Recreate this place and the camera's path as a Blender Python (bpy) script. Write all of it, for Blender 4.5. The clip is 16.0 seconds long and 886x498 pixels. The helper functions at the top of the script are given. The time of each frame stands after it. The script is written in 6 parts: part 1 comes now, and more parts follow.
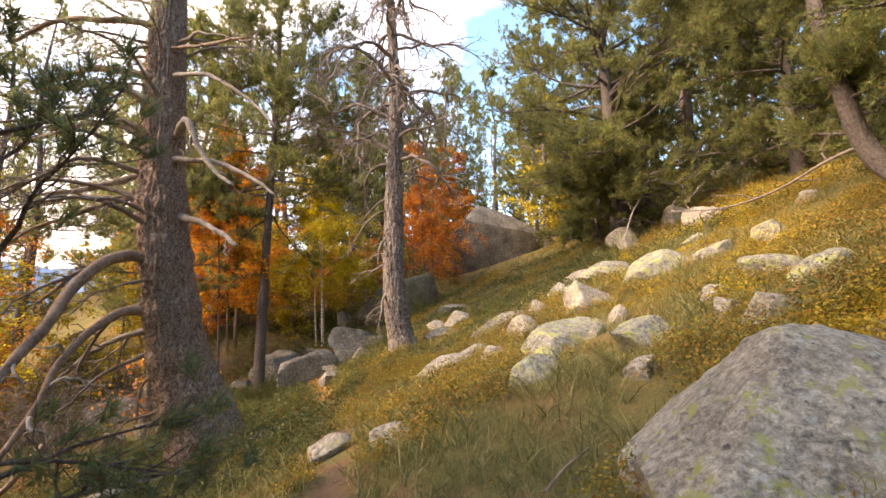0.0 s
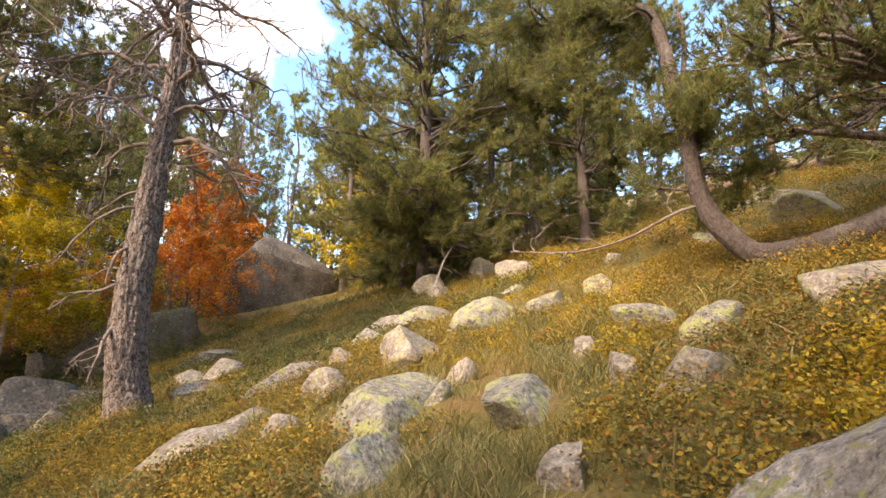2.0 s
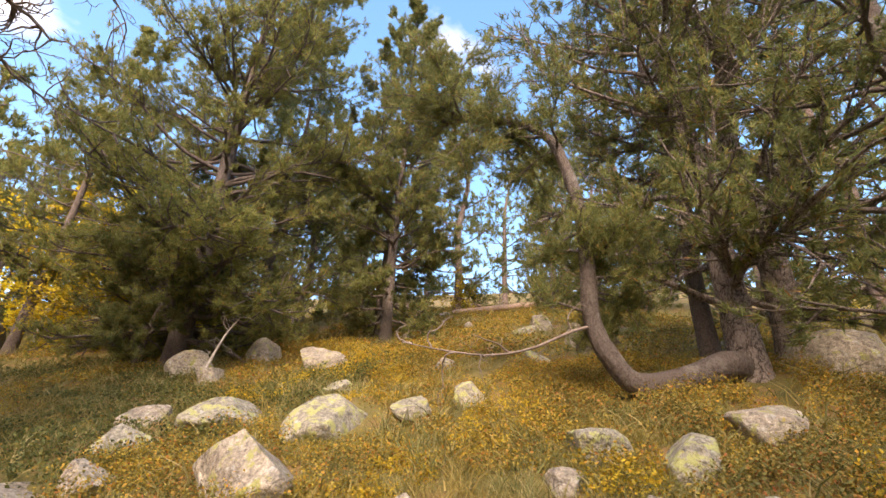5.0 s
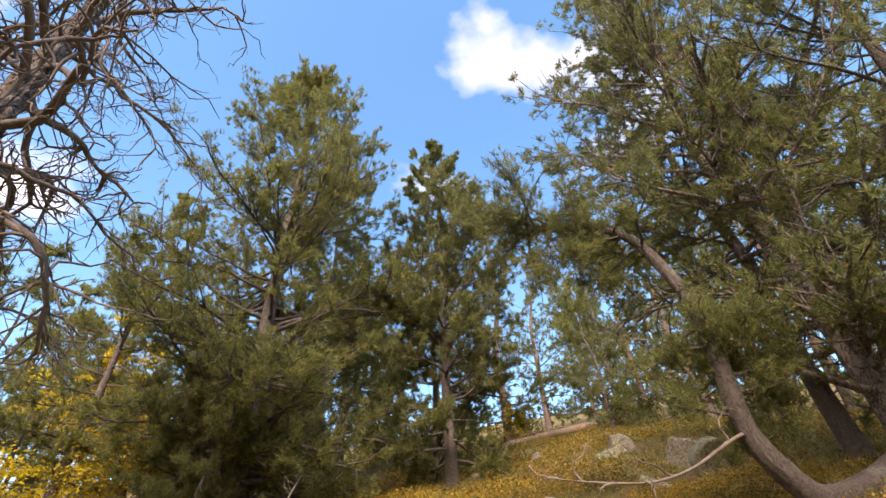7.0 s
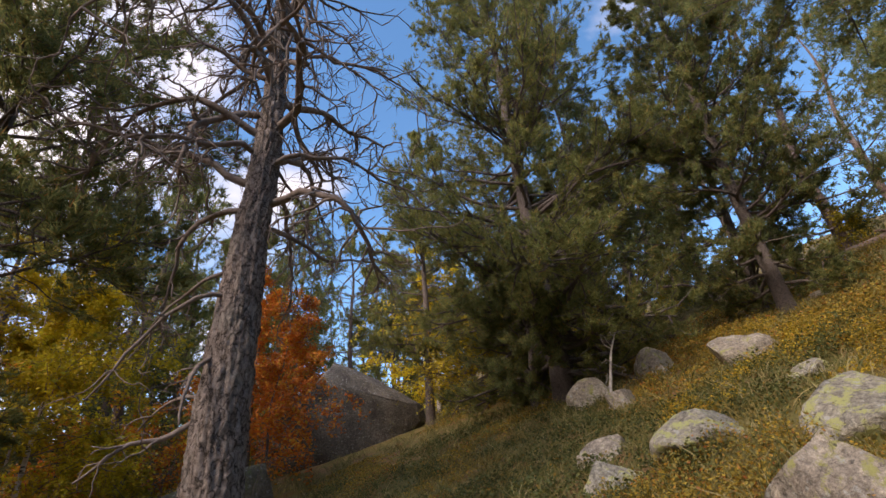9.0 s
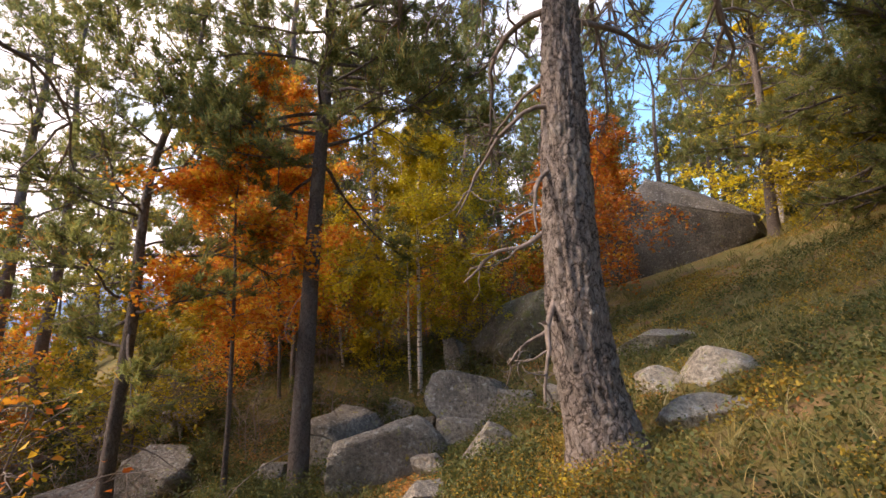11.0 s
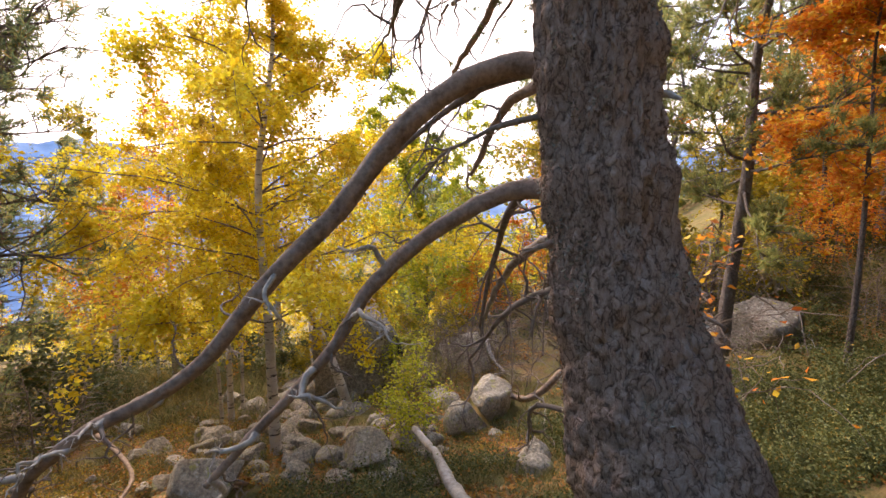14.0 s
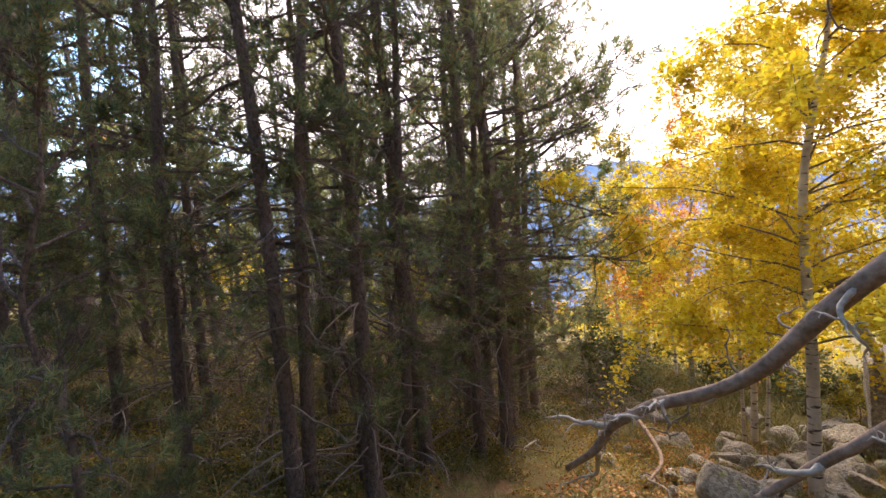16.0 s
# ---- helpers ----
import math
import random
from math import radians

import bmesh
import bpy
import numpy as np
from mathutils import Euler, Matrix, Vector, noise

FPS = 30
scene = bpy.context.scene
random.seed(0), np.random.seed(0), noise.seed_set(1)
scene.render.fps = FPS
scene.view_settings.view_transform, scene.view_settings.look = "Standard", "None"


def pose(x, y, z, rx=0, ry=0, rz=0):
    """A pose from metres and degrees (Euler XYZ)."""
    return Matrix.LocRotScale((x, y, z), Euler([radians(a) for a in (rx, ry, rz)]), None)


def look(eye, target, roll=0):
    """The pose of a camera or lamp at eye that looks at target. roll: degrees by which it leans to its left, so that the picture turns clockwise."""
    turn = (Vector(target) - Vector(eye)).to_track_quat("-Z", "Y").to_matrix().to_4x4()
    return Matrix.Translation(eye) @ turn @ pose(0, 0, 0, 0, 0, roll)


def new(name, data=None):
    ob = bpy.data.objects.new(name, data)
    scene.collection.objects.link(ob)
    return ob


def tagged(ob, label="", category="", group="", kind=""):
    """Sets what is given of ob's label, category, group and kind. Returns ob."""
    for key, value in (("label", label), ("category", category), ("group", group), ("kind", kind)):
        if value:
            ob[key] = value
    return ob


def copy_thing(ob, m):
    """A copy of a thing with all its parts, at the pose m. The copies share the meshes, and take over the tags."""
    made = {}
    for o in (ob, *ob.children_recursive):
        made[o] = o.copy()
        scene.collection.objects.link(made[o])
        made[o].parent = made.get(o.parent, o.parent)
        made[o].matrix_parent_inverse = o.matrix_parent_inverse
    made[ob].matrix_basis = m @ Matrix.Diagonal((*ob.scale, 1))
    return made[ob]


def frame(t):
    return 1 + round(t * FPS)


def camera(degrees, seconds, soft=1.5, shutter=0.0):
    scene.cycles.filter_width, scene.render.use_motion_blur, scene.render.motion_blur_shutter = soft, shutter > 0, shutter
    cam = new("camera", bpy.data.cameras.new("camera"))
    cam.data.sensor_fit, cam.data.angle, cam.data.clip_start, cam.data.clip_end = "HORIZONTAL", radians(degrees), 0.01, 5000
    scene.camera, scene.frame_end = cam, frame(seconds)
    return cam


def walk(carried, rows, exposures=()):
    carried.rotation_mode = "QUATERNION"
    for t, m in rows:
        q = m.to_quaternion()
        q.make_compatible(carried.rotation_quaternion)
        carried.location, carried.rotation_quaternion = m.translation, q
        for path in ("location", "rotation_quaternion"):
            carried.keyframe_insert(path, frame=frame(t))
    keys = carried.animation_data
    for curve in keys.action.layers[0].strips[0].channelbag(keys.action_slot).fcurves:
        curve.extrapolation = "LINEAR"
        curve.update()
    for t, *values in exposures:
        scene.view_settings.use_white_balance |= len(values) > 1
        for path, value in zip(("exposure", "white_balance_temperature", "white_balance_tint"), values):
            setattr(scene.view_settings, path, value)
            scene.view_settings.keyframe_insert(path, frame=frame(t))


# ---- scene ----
cam = camera(87.3, 16.0)
PATH = [
    (0, (0.001, 0.004, 1.507), (0.006, 4.974, 2.056), -1.11),
    (0.5, (-0.083, 0.492, 1.441), (0.467, 5.410, 2.155), -0.53),
    (1, (-0.096, 0.967, 1.412), (1.005, 5.770, 2.260), 0.51),
    (1.5, (-0.043, 1.502, 1.444), (1.582, 6.130, 2.417), 1.73),
    (2, (-0.018, 2.025, 1.445), (2.141, 6.401, 2.536), 1.60),
    (2.5, (-0.022, 2.479, 1.438), (2.624, 6.554, 2.616), 1.84),
    (3, (-0.002, 3.030, 1.530), (3.087, 6.748, 2.807), 2.76),
    (3.5, (-0.118, 3.390, 1.592), (3.329, 6.716, 3.026), 2.78),
    (4, (-0.303, 3.703, 1.627), (3.438, 6.600, 3.244), 2.67),
    (4.2, (-0.371, 3.806, 1.618), (3.487, 6.512, 3.289), 2.61),
    (6.3, (-0.971, 5.057, 1.529), (2.693, 6.855, 4.418), -0.37),
    (6.5, (-0.961, 5.175, 1.545), (2.602, 6.985, 4.549), -1.10),
    (7, (-0.962, 5.456, 1.610), (2.288, 7.367, 4.894), -3.24),
    (7.5, (-0.952, 5.666, 1.631), (1.974, 7.744, 5.114), -5.59),
    (8, (-0.938, 5.822, 1.590), (1.787, 8.399, 4.896), -6.49),
    (8.5, (-0.927, 5.837, 1.597), (1.435, 9.134, 4.522), -5.67),
    (9, (-0.943, 5.826, 1.590), (0.820, 9.857, 3.965), -4.42),
    (9.2, (-0.943, 5.823, 1.590), (0.507, 10.121, 3.694), -4.28),
    (11.3, (-1.374, 6.380, 1.503), (-3.023, 11.061, 2.116), 0.23),
    (11.5, (-1.400, 6.366, 1.485), (-3.414, 10.916, 1.977), 0.67),
    (12, (-1.472, 6.277, 1.441), (-4.336, 10.371, 1.637), 1.55),
    (12.5, (-1.561, 6.097, 1.421), (-5.124, 9.604, 1.354), 1.80),
    (13, (-1.664, 5.876, 1.452), (-5.758, 8.727, 1.120), 1.83),
    (13.5, (-1.690, 5.685, 1.428), (-6.177, 7.836, 0.933), 0.97),
    (14, (-1.705, 5.543, 1.419), (-6.474, 6.916, 0.811), -0.09),
    (14.5, (-1.717, 5.467, 1.406), (-6.661, 5.881, 0.783), -1.15),
    (15, (-1.705, 5.418, 1.428), (-6.611, 4.666, 0.827), -2.14),
    (15.5, (-1.616, 5.363, 1.437), (-6.149, 3.314, 0.929), -3.05),
    (16, (-1.473, 5.304, 1.451), (-5.218, 2.008, 1.115), -4.27),
]
walk(cam, [(t, look(eye, target, roll)) for t, eye, target, roll in PATH],
     [(0, 1.95, 8400, 22), (2.0, 1.85, 8200, 22), (4.2, 1.72, 8000, 22), (6.5, 1.52, 7600, 21), (7.5, 1.18, 7300, 20), (8.0, 0.88, 7000, 20), (9.0, 0.62, 6900, 21), (11.3, 1.52, 7400, 22), (12.5, 1.9, 7200, 22), (14.5, 1.87, 7200, 22), (16, 2.0, 7000, 21)])

# ---- world and sun ----
SUN_EL, SUN_AZ = radians(38), radians(250)
world = bpy.data.worlds.new("world")
scene.world = world
world.use_nodes = True
wn, wl = world.node_tree.nodes, world.node_tree.links
wn.clear()
w_out, w_bg = wn.new("ShaderNodeOutputWorld"), wn.new("ShaderNodeBackground")
w_sky = wn.new("ShaderNodeTexSky")
w_sky.sky_type, w_sky.sun_disc = "NISHITA", False
w_sky.sun_elevation, w_sky.sun_rotation = SUN_EL, SUN_AZ
w_sky.air_density, w_sky.dust_density, w_sky.ozone_density = 1.0, 0.6, 2.0
w_tc, w_map = wn.new("ShaderNodeTexCoord"), wn.new("ShaderNodeMapping")
w_map.inputs["Scale"].default_value = (1.6, 1.6, 3.2)
w_map.inputs["Location"].default_value = (0.35, 1.9, 0.4)
w_noise = wn.new("ShaderNodeTexNoise")
w_noise.inputs["Scale"].default_value, w_noise.inputs["Detail"].default_value = 1.5, 7
w_sep = wn.new("ShaderNodeSeparateXYZ")
w_side = wn.new("ShaderNodeMath")
w_side.operation = "MULTIPLY_ADD"
w_side.inputs[1].default_value, w_side.inputs[2].default_value = -0.30, 0.0
w_low = wn.new("ShaderNodeMath")
w_low.operation = "MULTIPLY_ADD"
w_low.inputs[1].default_value = -0.22
w_add = wn.new("ShaderNodeMath")
w_add.operation = "ADD"
w_ramp = wn.new("ShaderNodeValToRGB")
w_ramp.color_ramp.elements[0].position, w_ramp.color_ramp.elements[1].position = 0.40, 0.58
w_mix = wn.new("ShaderNodeMixRGB")
w_mix.inputs[2].default_value = (4.2, 4.1, 4.3, 1)
w_hsv = wn.new("ShaderNodeHueSaturation")
w_hsv.inputs["Hue"].default_value, w_hsv.inputs["Saturation"].default_value, w_hsv.inputs["Value"].default_value = 0.493, 1.2, 1.08
wl.new(w_tc.outputs["Generated"], w_map.inputs[0])
wl.new(w_map.outputs[0], w_noise.inputs["Vector"])
wl.new(w_tc.outputs["Generated"], w_sep.inputs[0])
wl.new(w_sep.outputs["X"], w_side.inputs[0])
wl.new(w_sep.outputs["Z"], w_low.inputs[0])
wl.new(w_side.outputs[0], w_low.inputs[2])
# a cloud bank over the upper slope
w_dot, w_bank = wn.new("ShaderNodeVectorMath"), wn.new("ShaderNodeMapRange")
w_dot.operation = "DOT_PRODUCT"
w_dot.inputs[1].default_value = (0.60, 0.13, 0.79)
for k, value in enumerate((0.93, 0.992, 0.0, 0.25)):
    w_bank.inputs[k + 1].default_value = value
w_sum = wn.new("ShaderNodeMath")
w_sum.operation = "ADD"
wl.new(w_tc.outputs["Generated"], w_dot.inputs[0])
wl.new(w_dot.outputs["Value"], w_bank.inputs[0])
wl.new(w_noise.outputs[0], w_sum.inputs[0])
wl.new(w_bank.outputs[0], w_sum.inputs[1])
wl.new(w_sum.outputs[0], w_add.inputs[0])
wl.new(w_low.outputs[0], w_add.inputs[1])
wl.new(w_add.outputs[0], w_ramp.inputs[0])
wl.new(w_ramp.outputs[0], w_mix.inputs[0])
wl.new(w_sky.outputs[0], w_hsv.inputs["Color"])
wl.new(w_hsv.outputs[0], w_mix.inputs[1])
wl.new(w_mix.outputs[0], w_bg.inputs[0])
w_bg.inputs[1].default_value = 0.195
wl.new(w_bg.outputs[0], w_out.inputs[0])

sun_data = bpy.data.lights.new("sun", "SUN")
sun_data.energy, sun_data.angle, sun_data.color = 2.4, radians(30), (1.0, 0.91, 0.78)
sun = new("sun", sun_data)
sun.matrix_world = look((0, 0, 40), (-40 * math.sin(SUN_AZ) * math.cos(SUN_EL), -40 * math.cos(SUN_AZ) * math.cos(SUN_EL), 40 - 40 * math.sin(SUN_EL)))

# ---- small tools ----
rng = np.random.default_rng(7)


def vnoise(p, seed=0):
    """Smooth value noise of points (n, 3), -1 to 1."""
    p = np.asarray(p, float)
    i = np.floor(p).astype(np.int64)
    f = p - i
    f = f * f * (3 - 2 * f)
    out = np.zeros(len(p))
    for dx in (0, 1):
        for dy in (0, 1):
            for dz in (0, 1):
                h = ((i[:, 0] + dx) * 374761393 + (i[:, 1] + dy) * 668265263 + (i[:, 2] + dz) * 2147483647 + seed * 1274126177) & 0xFFFFFFFF
                h = ((h ^ (h >> 13)) * 1274126177) & 0xFFFFFFFF
                h = (h ^ (h >> 16)) & 0xFFFF
                w = (f[:, 0] if dx else 1 - f[:, 0]) * (f[:, 1] if dy else 1 - f[:, 1]) * (f[:, 2] if dz else 1 - f[:, 2])
                out += w * (h / 32767.5 - 1)
    return out


def fbm(p, seed=0, octaves=4, gain=0.5):
    p, out, a = np.asarray(p, float), 0.0, 1.0
    for k in range(octaves):
        out = out + a * vnoise(p * 2.03 ** k + 11.7 * k, seed + k)
        a *= gain
    return out


def cells(u, v, wrap, seed=0):
    """Edge distance (0 at a crack) of jittered cells over (u, v), u wrapping at the given count."""
    iu, iv = np.floor(u).astype(np.int64), np.floor(v).astype(np.int64)
    best, second = np.full(len(u), 9.0), np.full(len(u), 9.0)
    for du in (-1, 0, 1):
        for dv in (-1, 0, 1):
            cu, cv = iu + du, iv + dv
            h = ((cu % wrap) * 73856093 + cv * 19349663 + seed * 83492791) & 0xFFFFFFFF
            h = ((h ^ (h >> 13)) * 1274126177) & 0xFFFFFFFF
            a, b = (h & 0xFFF) / 4095.0, ((h >> 12) & 0xFFF) / 4095.0
            d = np.hypot(cu + 0.15 + 0.7 * a - u, cv + 0.15 + 0.7 * b - v)
            second = np.where(d < best, best, np.minimum(second, d))
            best = np.minimum(best, d)
    return second - best


def mesh_of(name, verts, faces, material, smooth=True):
    """A mesh from arrays: verts (n, 3), faces (m, 3) or (m, 4)."""
    verts, faces = np.asarray(verts, np.float32), np.asarray(faces, np.int32)
    me = bpy.data.meshes.new(name)
    n, k = faces.shape
    me.vertices.add(len(verts))
    me.vertices.foreach_set("co", verts.ravel())
    me.loops.add(n * k)
    me.loops.foreach_set("vertex_index", faces.ravel())
    me.polygons.add(n)
    me.polygons.foreach_set("loop_start", np.arange(0, n * k, k, dtype=np.int32))
    me.polygons.foreach_set("loop_total", np.full(n, k, np.int32))
    me.update(calc_edges=True)
    me.materials.append(material)
    if smooth:
        me.polygons.foreach_set("use_smooth", np.ones(n, bool))
    return me


def part(name, me, parent, label="", m=None):
    """One mesh object under a thing or a part, built in the parent's own space."""
    ob = new(name, me)
    ob.parent = parent
    if m is not None:
        ob.matrix_basis = m
    return tagged(ob, label)


def join(pieces):
    """One (verts, faces) out of several."""
    vs, fs, n = [], [], 0
    for v, f in pieces:
        vs.append(v), fs.append(f + n)
        n += len(v)
    return np.concatenate(vs), np.concatenate(fs)


def spline(points, n):
    """n places along a smooth line through the points (Catmull-Rom)."""
    p = np.asarray(points, float)
    q = np.vstack([2 * p[0] - p[1], p, 2 * p[-1] - p[-2]])
    t = np.linspace(0, len(p) - 1 - 1e-9, n)
    i = t.astype(int)
    f = (t - i)[:, None]
    a, b, c, d = q[i], q[i + 1], q[i + 2], q[i + 3]
    return 0.5 * (2 * b + (c - a) * f + (2 * a - 5 * b + 4 * c - d) * f ** 2 + (3 * b - a - 3 * c + d) * f ** 3)


def tube(line, radii, sides=8, rough=0.0, seed=0, cap=True):
    """A tapering tube of quads along a line, knobbly by rough."""
    line, radii = np.asarray(line, float), np.asarray(radii, float)
    n = len(line)
    t = np.gradient(line, axis=0)
    t /= np.linalg.norm(t, axis=1, keepdims=True) + 1e-9
    ref = np.array([0.0, 0, 1]) if abs(t[:, 2]).mean() < 0.8 else np.array([1.0, 0, 0])
    a = np.cross(t, ref)
    a /= np.linalg.norm(a, axis=1, keepdims=True) + 1e-9
    b = np.cross(t, a)
    th = np.linspace(0, 2 * np.pi, sides, endpoint=False)
    r = radii[:, None] * np.ones(sides)
    if rough:
        q = np.stack([np.repeat(np.arange(n) * 0.7, sides), np.tile(np.cos(th) * 1.4, n), np.tile(np.sin(th) * 1.4, n) + seed * 3.1], 1)
        r = r * (1 + rough * vnoise(q, seed).reshape(n, sides))
    v = line[:, None] + r[..., None] * (np.cos(th)[None, :, None] * a[:, None] + np.sin(th)[None, :, None] * b[:, None])
    i, j = np.meshgrid(np.arange(n - 1), np.arange(sides), indexing="ij")
    j2 = (j + 1) % sides
    f = np.stack([i * sides + j, i * sides + j2, (i + 1) * sides + j2, (i + 1) * sides + j], -1).reshape(-1, 4)
    v = v.reshape(-1, 3)
    if cap:
        v = np.vstack([v, line[-1] + t[-1] * radii[-1] * 0.5])
        k = len(v) - 1
        e = np.array([[(n - 1) * sides + s, (n - 1) * sides + (s + 1) % sides, k, k] for s in range(sides)])
        e[:, 3] = e[:, 2]
        e = np.stack([e[:, 0], e[:, 1], e[:, 2], e[:, 2]], 1)
        f = np.vstack([f, e[:, :4]])
    return v, f


def tri(v, f):
    """Quads (with collapsed caps) to triangles."""
    a, b = f[:, [0, 1, 2]], f[:, [0, 2, 3]]
    return v, np.vstack([a, b[b[:, 1] != b[:, 2]]])


def turns(n, gen):
    """Random rotation matrices (n, 3, 3)."""
    q = gen.normal(size=(n, 4))
    q /= np.linalg.norm(q, axis=1, keepdims=True)
    w, x, y, z = q.T
    return np.stack([1 - 2 * (y * y + z * z), 2 * (x * y - z * w), 2 * (x * z + y * w), 2 * (x * y + z * w), 1 - 2 * (x * x + z * z),
                     2 * (y * z - x * w), 2 * (x * z - y * w), 2 * (y * z + x * w), 1 - 2 * (x * x + y * y)], 1).reshape(-1, 3, 3)


def needles(at, along, gen, length=0.1, width=0.011, count=12):
    """Brushes of needles at places (n, 3) on twigs that point along (n, 3): thin triangles."""
    n = len(at)
    d = along[:, None] * 0.75 + gen.normal(size=(n, count, 3)) * 0.62
    d /= np.linalg.norm(d, axis=2, keepdims=True)
    L = length * gen.uniform(0.65, 1.15, (n, count, 1))
    root = at[:, None] + along[:, None] * gen.uniform(-0.6, 0.3, (n, count, 1)) * length
    side = np.cross(d, gen.normal(size=(n, count, 3)))
    side /= np.linalg.norm(side, axis=2, keepdims=True) + 1e-9
    w = width * 0.5
    v = np.stack([root - side * w, root + side * w, root + d * L], 2).reshape(-1, 3)
    return v, np.arange(len(v)).reshape(-1, 3)


def leaves(at, gen, size=0.04, flat=0.5):
    """Folded leaf blades at places (n, 3): two triangles each."""
    n = len(at)
    R = turns(n, gen)
    x, y = R[:, :, 0].copy(), R[:, :, 1].copy()
    x[:, 2] *= flat
    y[:, 2] *= flat
    x /= np.linalg.norm(x, axis=1, keepdims=True) + 1e-9
    nrm = np.cross(x, y)
    nrm /= np.linalg.norm(nrm, axis=1, keepdims=True) + 1e-9
    y = np.cross(nrm, x)
    s = (size * gen.uniform(0.6, 1.25, n))[:, None]
    up = nrm * s * 0.12
    v = np.stack([at - x * s * 0.5, at - y * s * 0.3 + up, at + x * s * 0.5, at + y * s * 0.3 + up], 1).reshape(-1, 3)
    k = np.arange(n)[:, None] * 4
    return v, np.vstack([k + [0, 1, 2], k + [0, 2, 3]])


# ---- the lie of the land ----
LAND = (0.330, 3.822, 0.600, 0.628, 0.057, 0.648, -0.320, 0.336, -0.644, -0.043)
MOUNDS = ((-7.8, 16.5, 0.7, 2.2), (-3.9, 14.3, -0.4, 1.6), (-4.6, 10.8, -0.35, 1.6), (0, 0, -0.22, 2.0), (-1.4, 5.7, 0.22, 1.5), (-7.4, 8.3, -0.35, 2.0))


def ground_z(x, y):
    x, y = np.asarray(x, float), np.asarray(y, float)
    xc, yc = np.clip(x, -14, 16), np.clip(y, -6, 26)
    u, v = xc / 10, (yc - 7) / 10
    z = sum(k * b for k, b in zip(LAND, (u ** 0, u, v, u * u, u * v, v * v, u ** 3, u * u * v, u * v * v, v ** 3)))
    for mx, my, h, r in MOUNDS:
        z = z + h * np.exp(-((x - mx) ** 2 + (y - my) ** 2) / r ** 2)
    return z + 0.36 * np.clip(x - xc, -260, 400) + 0.1 * np.clip(y - yc, -200, 200)


def gz(x, y):
    return float(ground_z(x, y))


PATHWAY = spline([(-1.0, -3.0, 0), (-0.5, 0.5, 0), (-0.9, 3.6, 0), (-1.5, 6.4, 0), (-2.3, 9.0, 0), (-3.0, 11.5, 0), (-3.3, 12.6, 0)], 60)[:, :2]


def trail(x, y):
    """Distance from the trodden trail."""
    d = np.full(len(x), 99.0)
    for p, q in PATHWAY:
        d = np.minimum(d, np.hypot(x - p, y - q))
    return d


# ---- materials ----
def material(name, rough=0.9):
    m = bpy.data.materials.new(name)
    m.use_nodes = True
    n = m.node_tree.nodes
    b = n["Principled BSDF"]
    b.inputs["Roughness"].default_value = rough
    b.inputs["Specular IOR Level"].default_value = 0.25
    return m, n, m.node_tree.links, b


def ramp(n, l, fac, stops):
    r = n.new("ShaderNodeValToRGB")
    e = r.color_ramp.elements
    while len(e) < len(stops):
        e.new(0.5)
    for k, (pos, col) in enumerate(stops):
        e[k].position, e[k].color = pos, (*col, 1)
    l.new(fac, r.inputs[0])
    return r.outputs[0]


def grain(n, l, coord, scale, detail=5, stretch=(1, 1, 1), rough=0.6):
    mp = n.new("ShaderNodeMapping")
    mp.inputs["Scale"].default_value = stretch
    l.new(coord, mp.inputs[0])
    t = n.new("ShaderNodeTexNoise")
    t.inputs["Scale"].default_value, t.inputs["Detail"].default_value, t.inputs["Roughness"].default_value = scale, detail, rough
    l.new(mp.outputs[0], t.inputs["Vector"])
    return t.outputs[0]


def blend(n, l, fac, a, b, mode="MIX"):
    x = n.new("ShaderNodeMixRGB")
    x.blend_type = mode
    for k, s in enumerate((fac, a, b)):
        if isinstance(s, (int, float)):
            x.inputs[k].default_value = s
        elif isinstance(s, tuple):
            x.inputs[k].default_value = (*s, 1)
        else:
            l.new(s, x.inputs[k])
    return x.outputs[0]


def relief(n, l, b, height, strength, distance):
    u = n.new("ShaderNodeBump")
    u.inputs["Strength"].default_value, u.inputs["Distance"].default_value = strength, distance
    l.new(height, u.inputs["Height"])
    l.new(u.outputs[0], b.inputs["Normal"])


def coords(n, which="Object"):
    return n.new("ShaderNodeTexCoord").outputs[which]


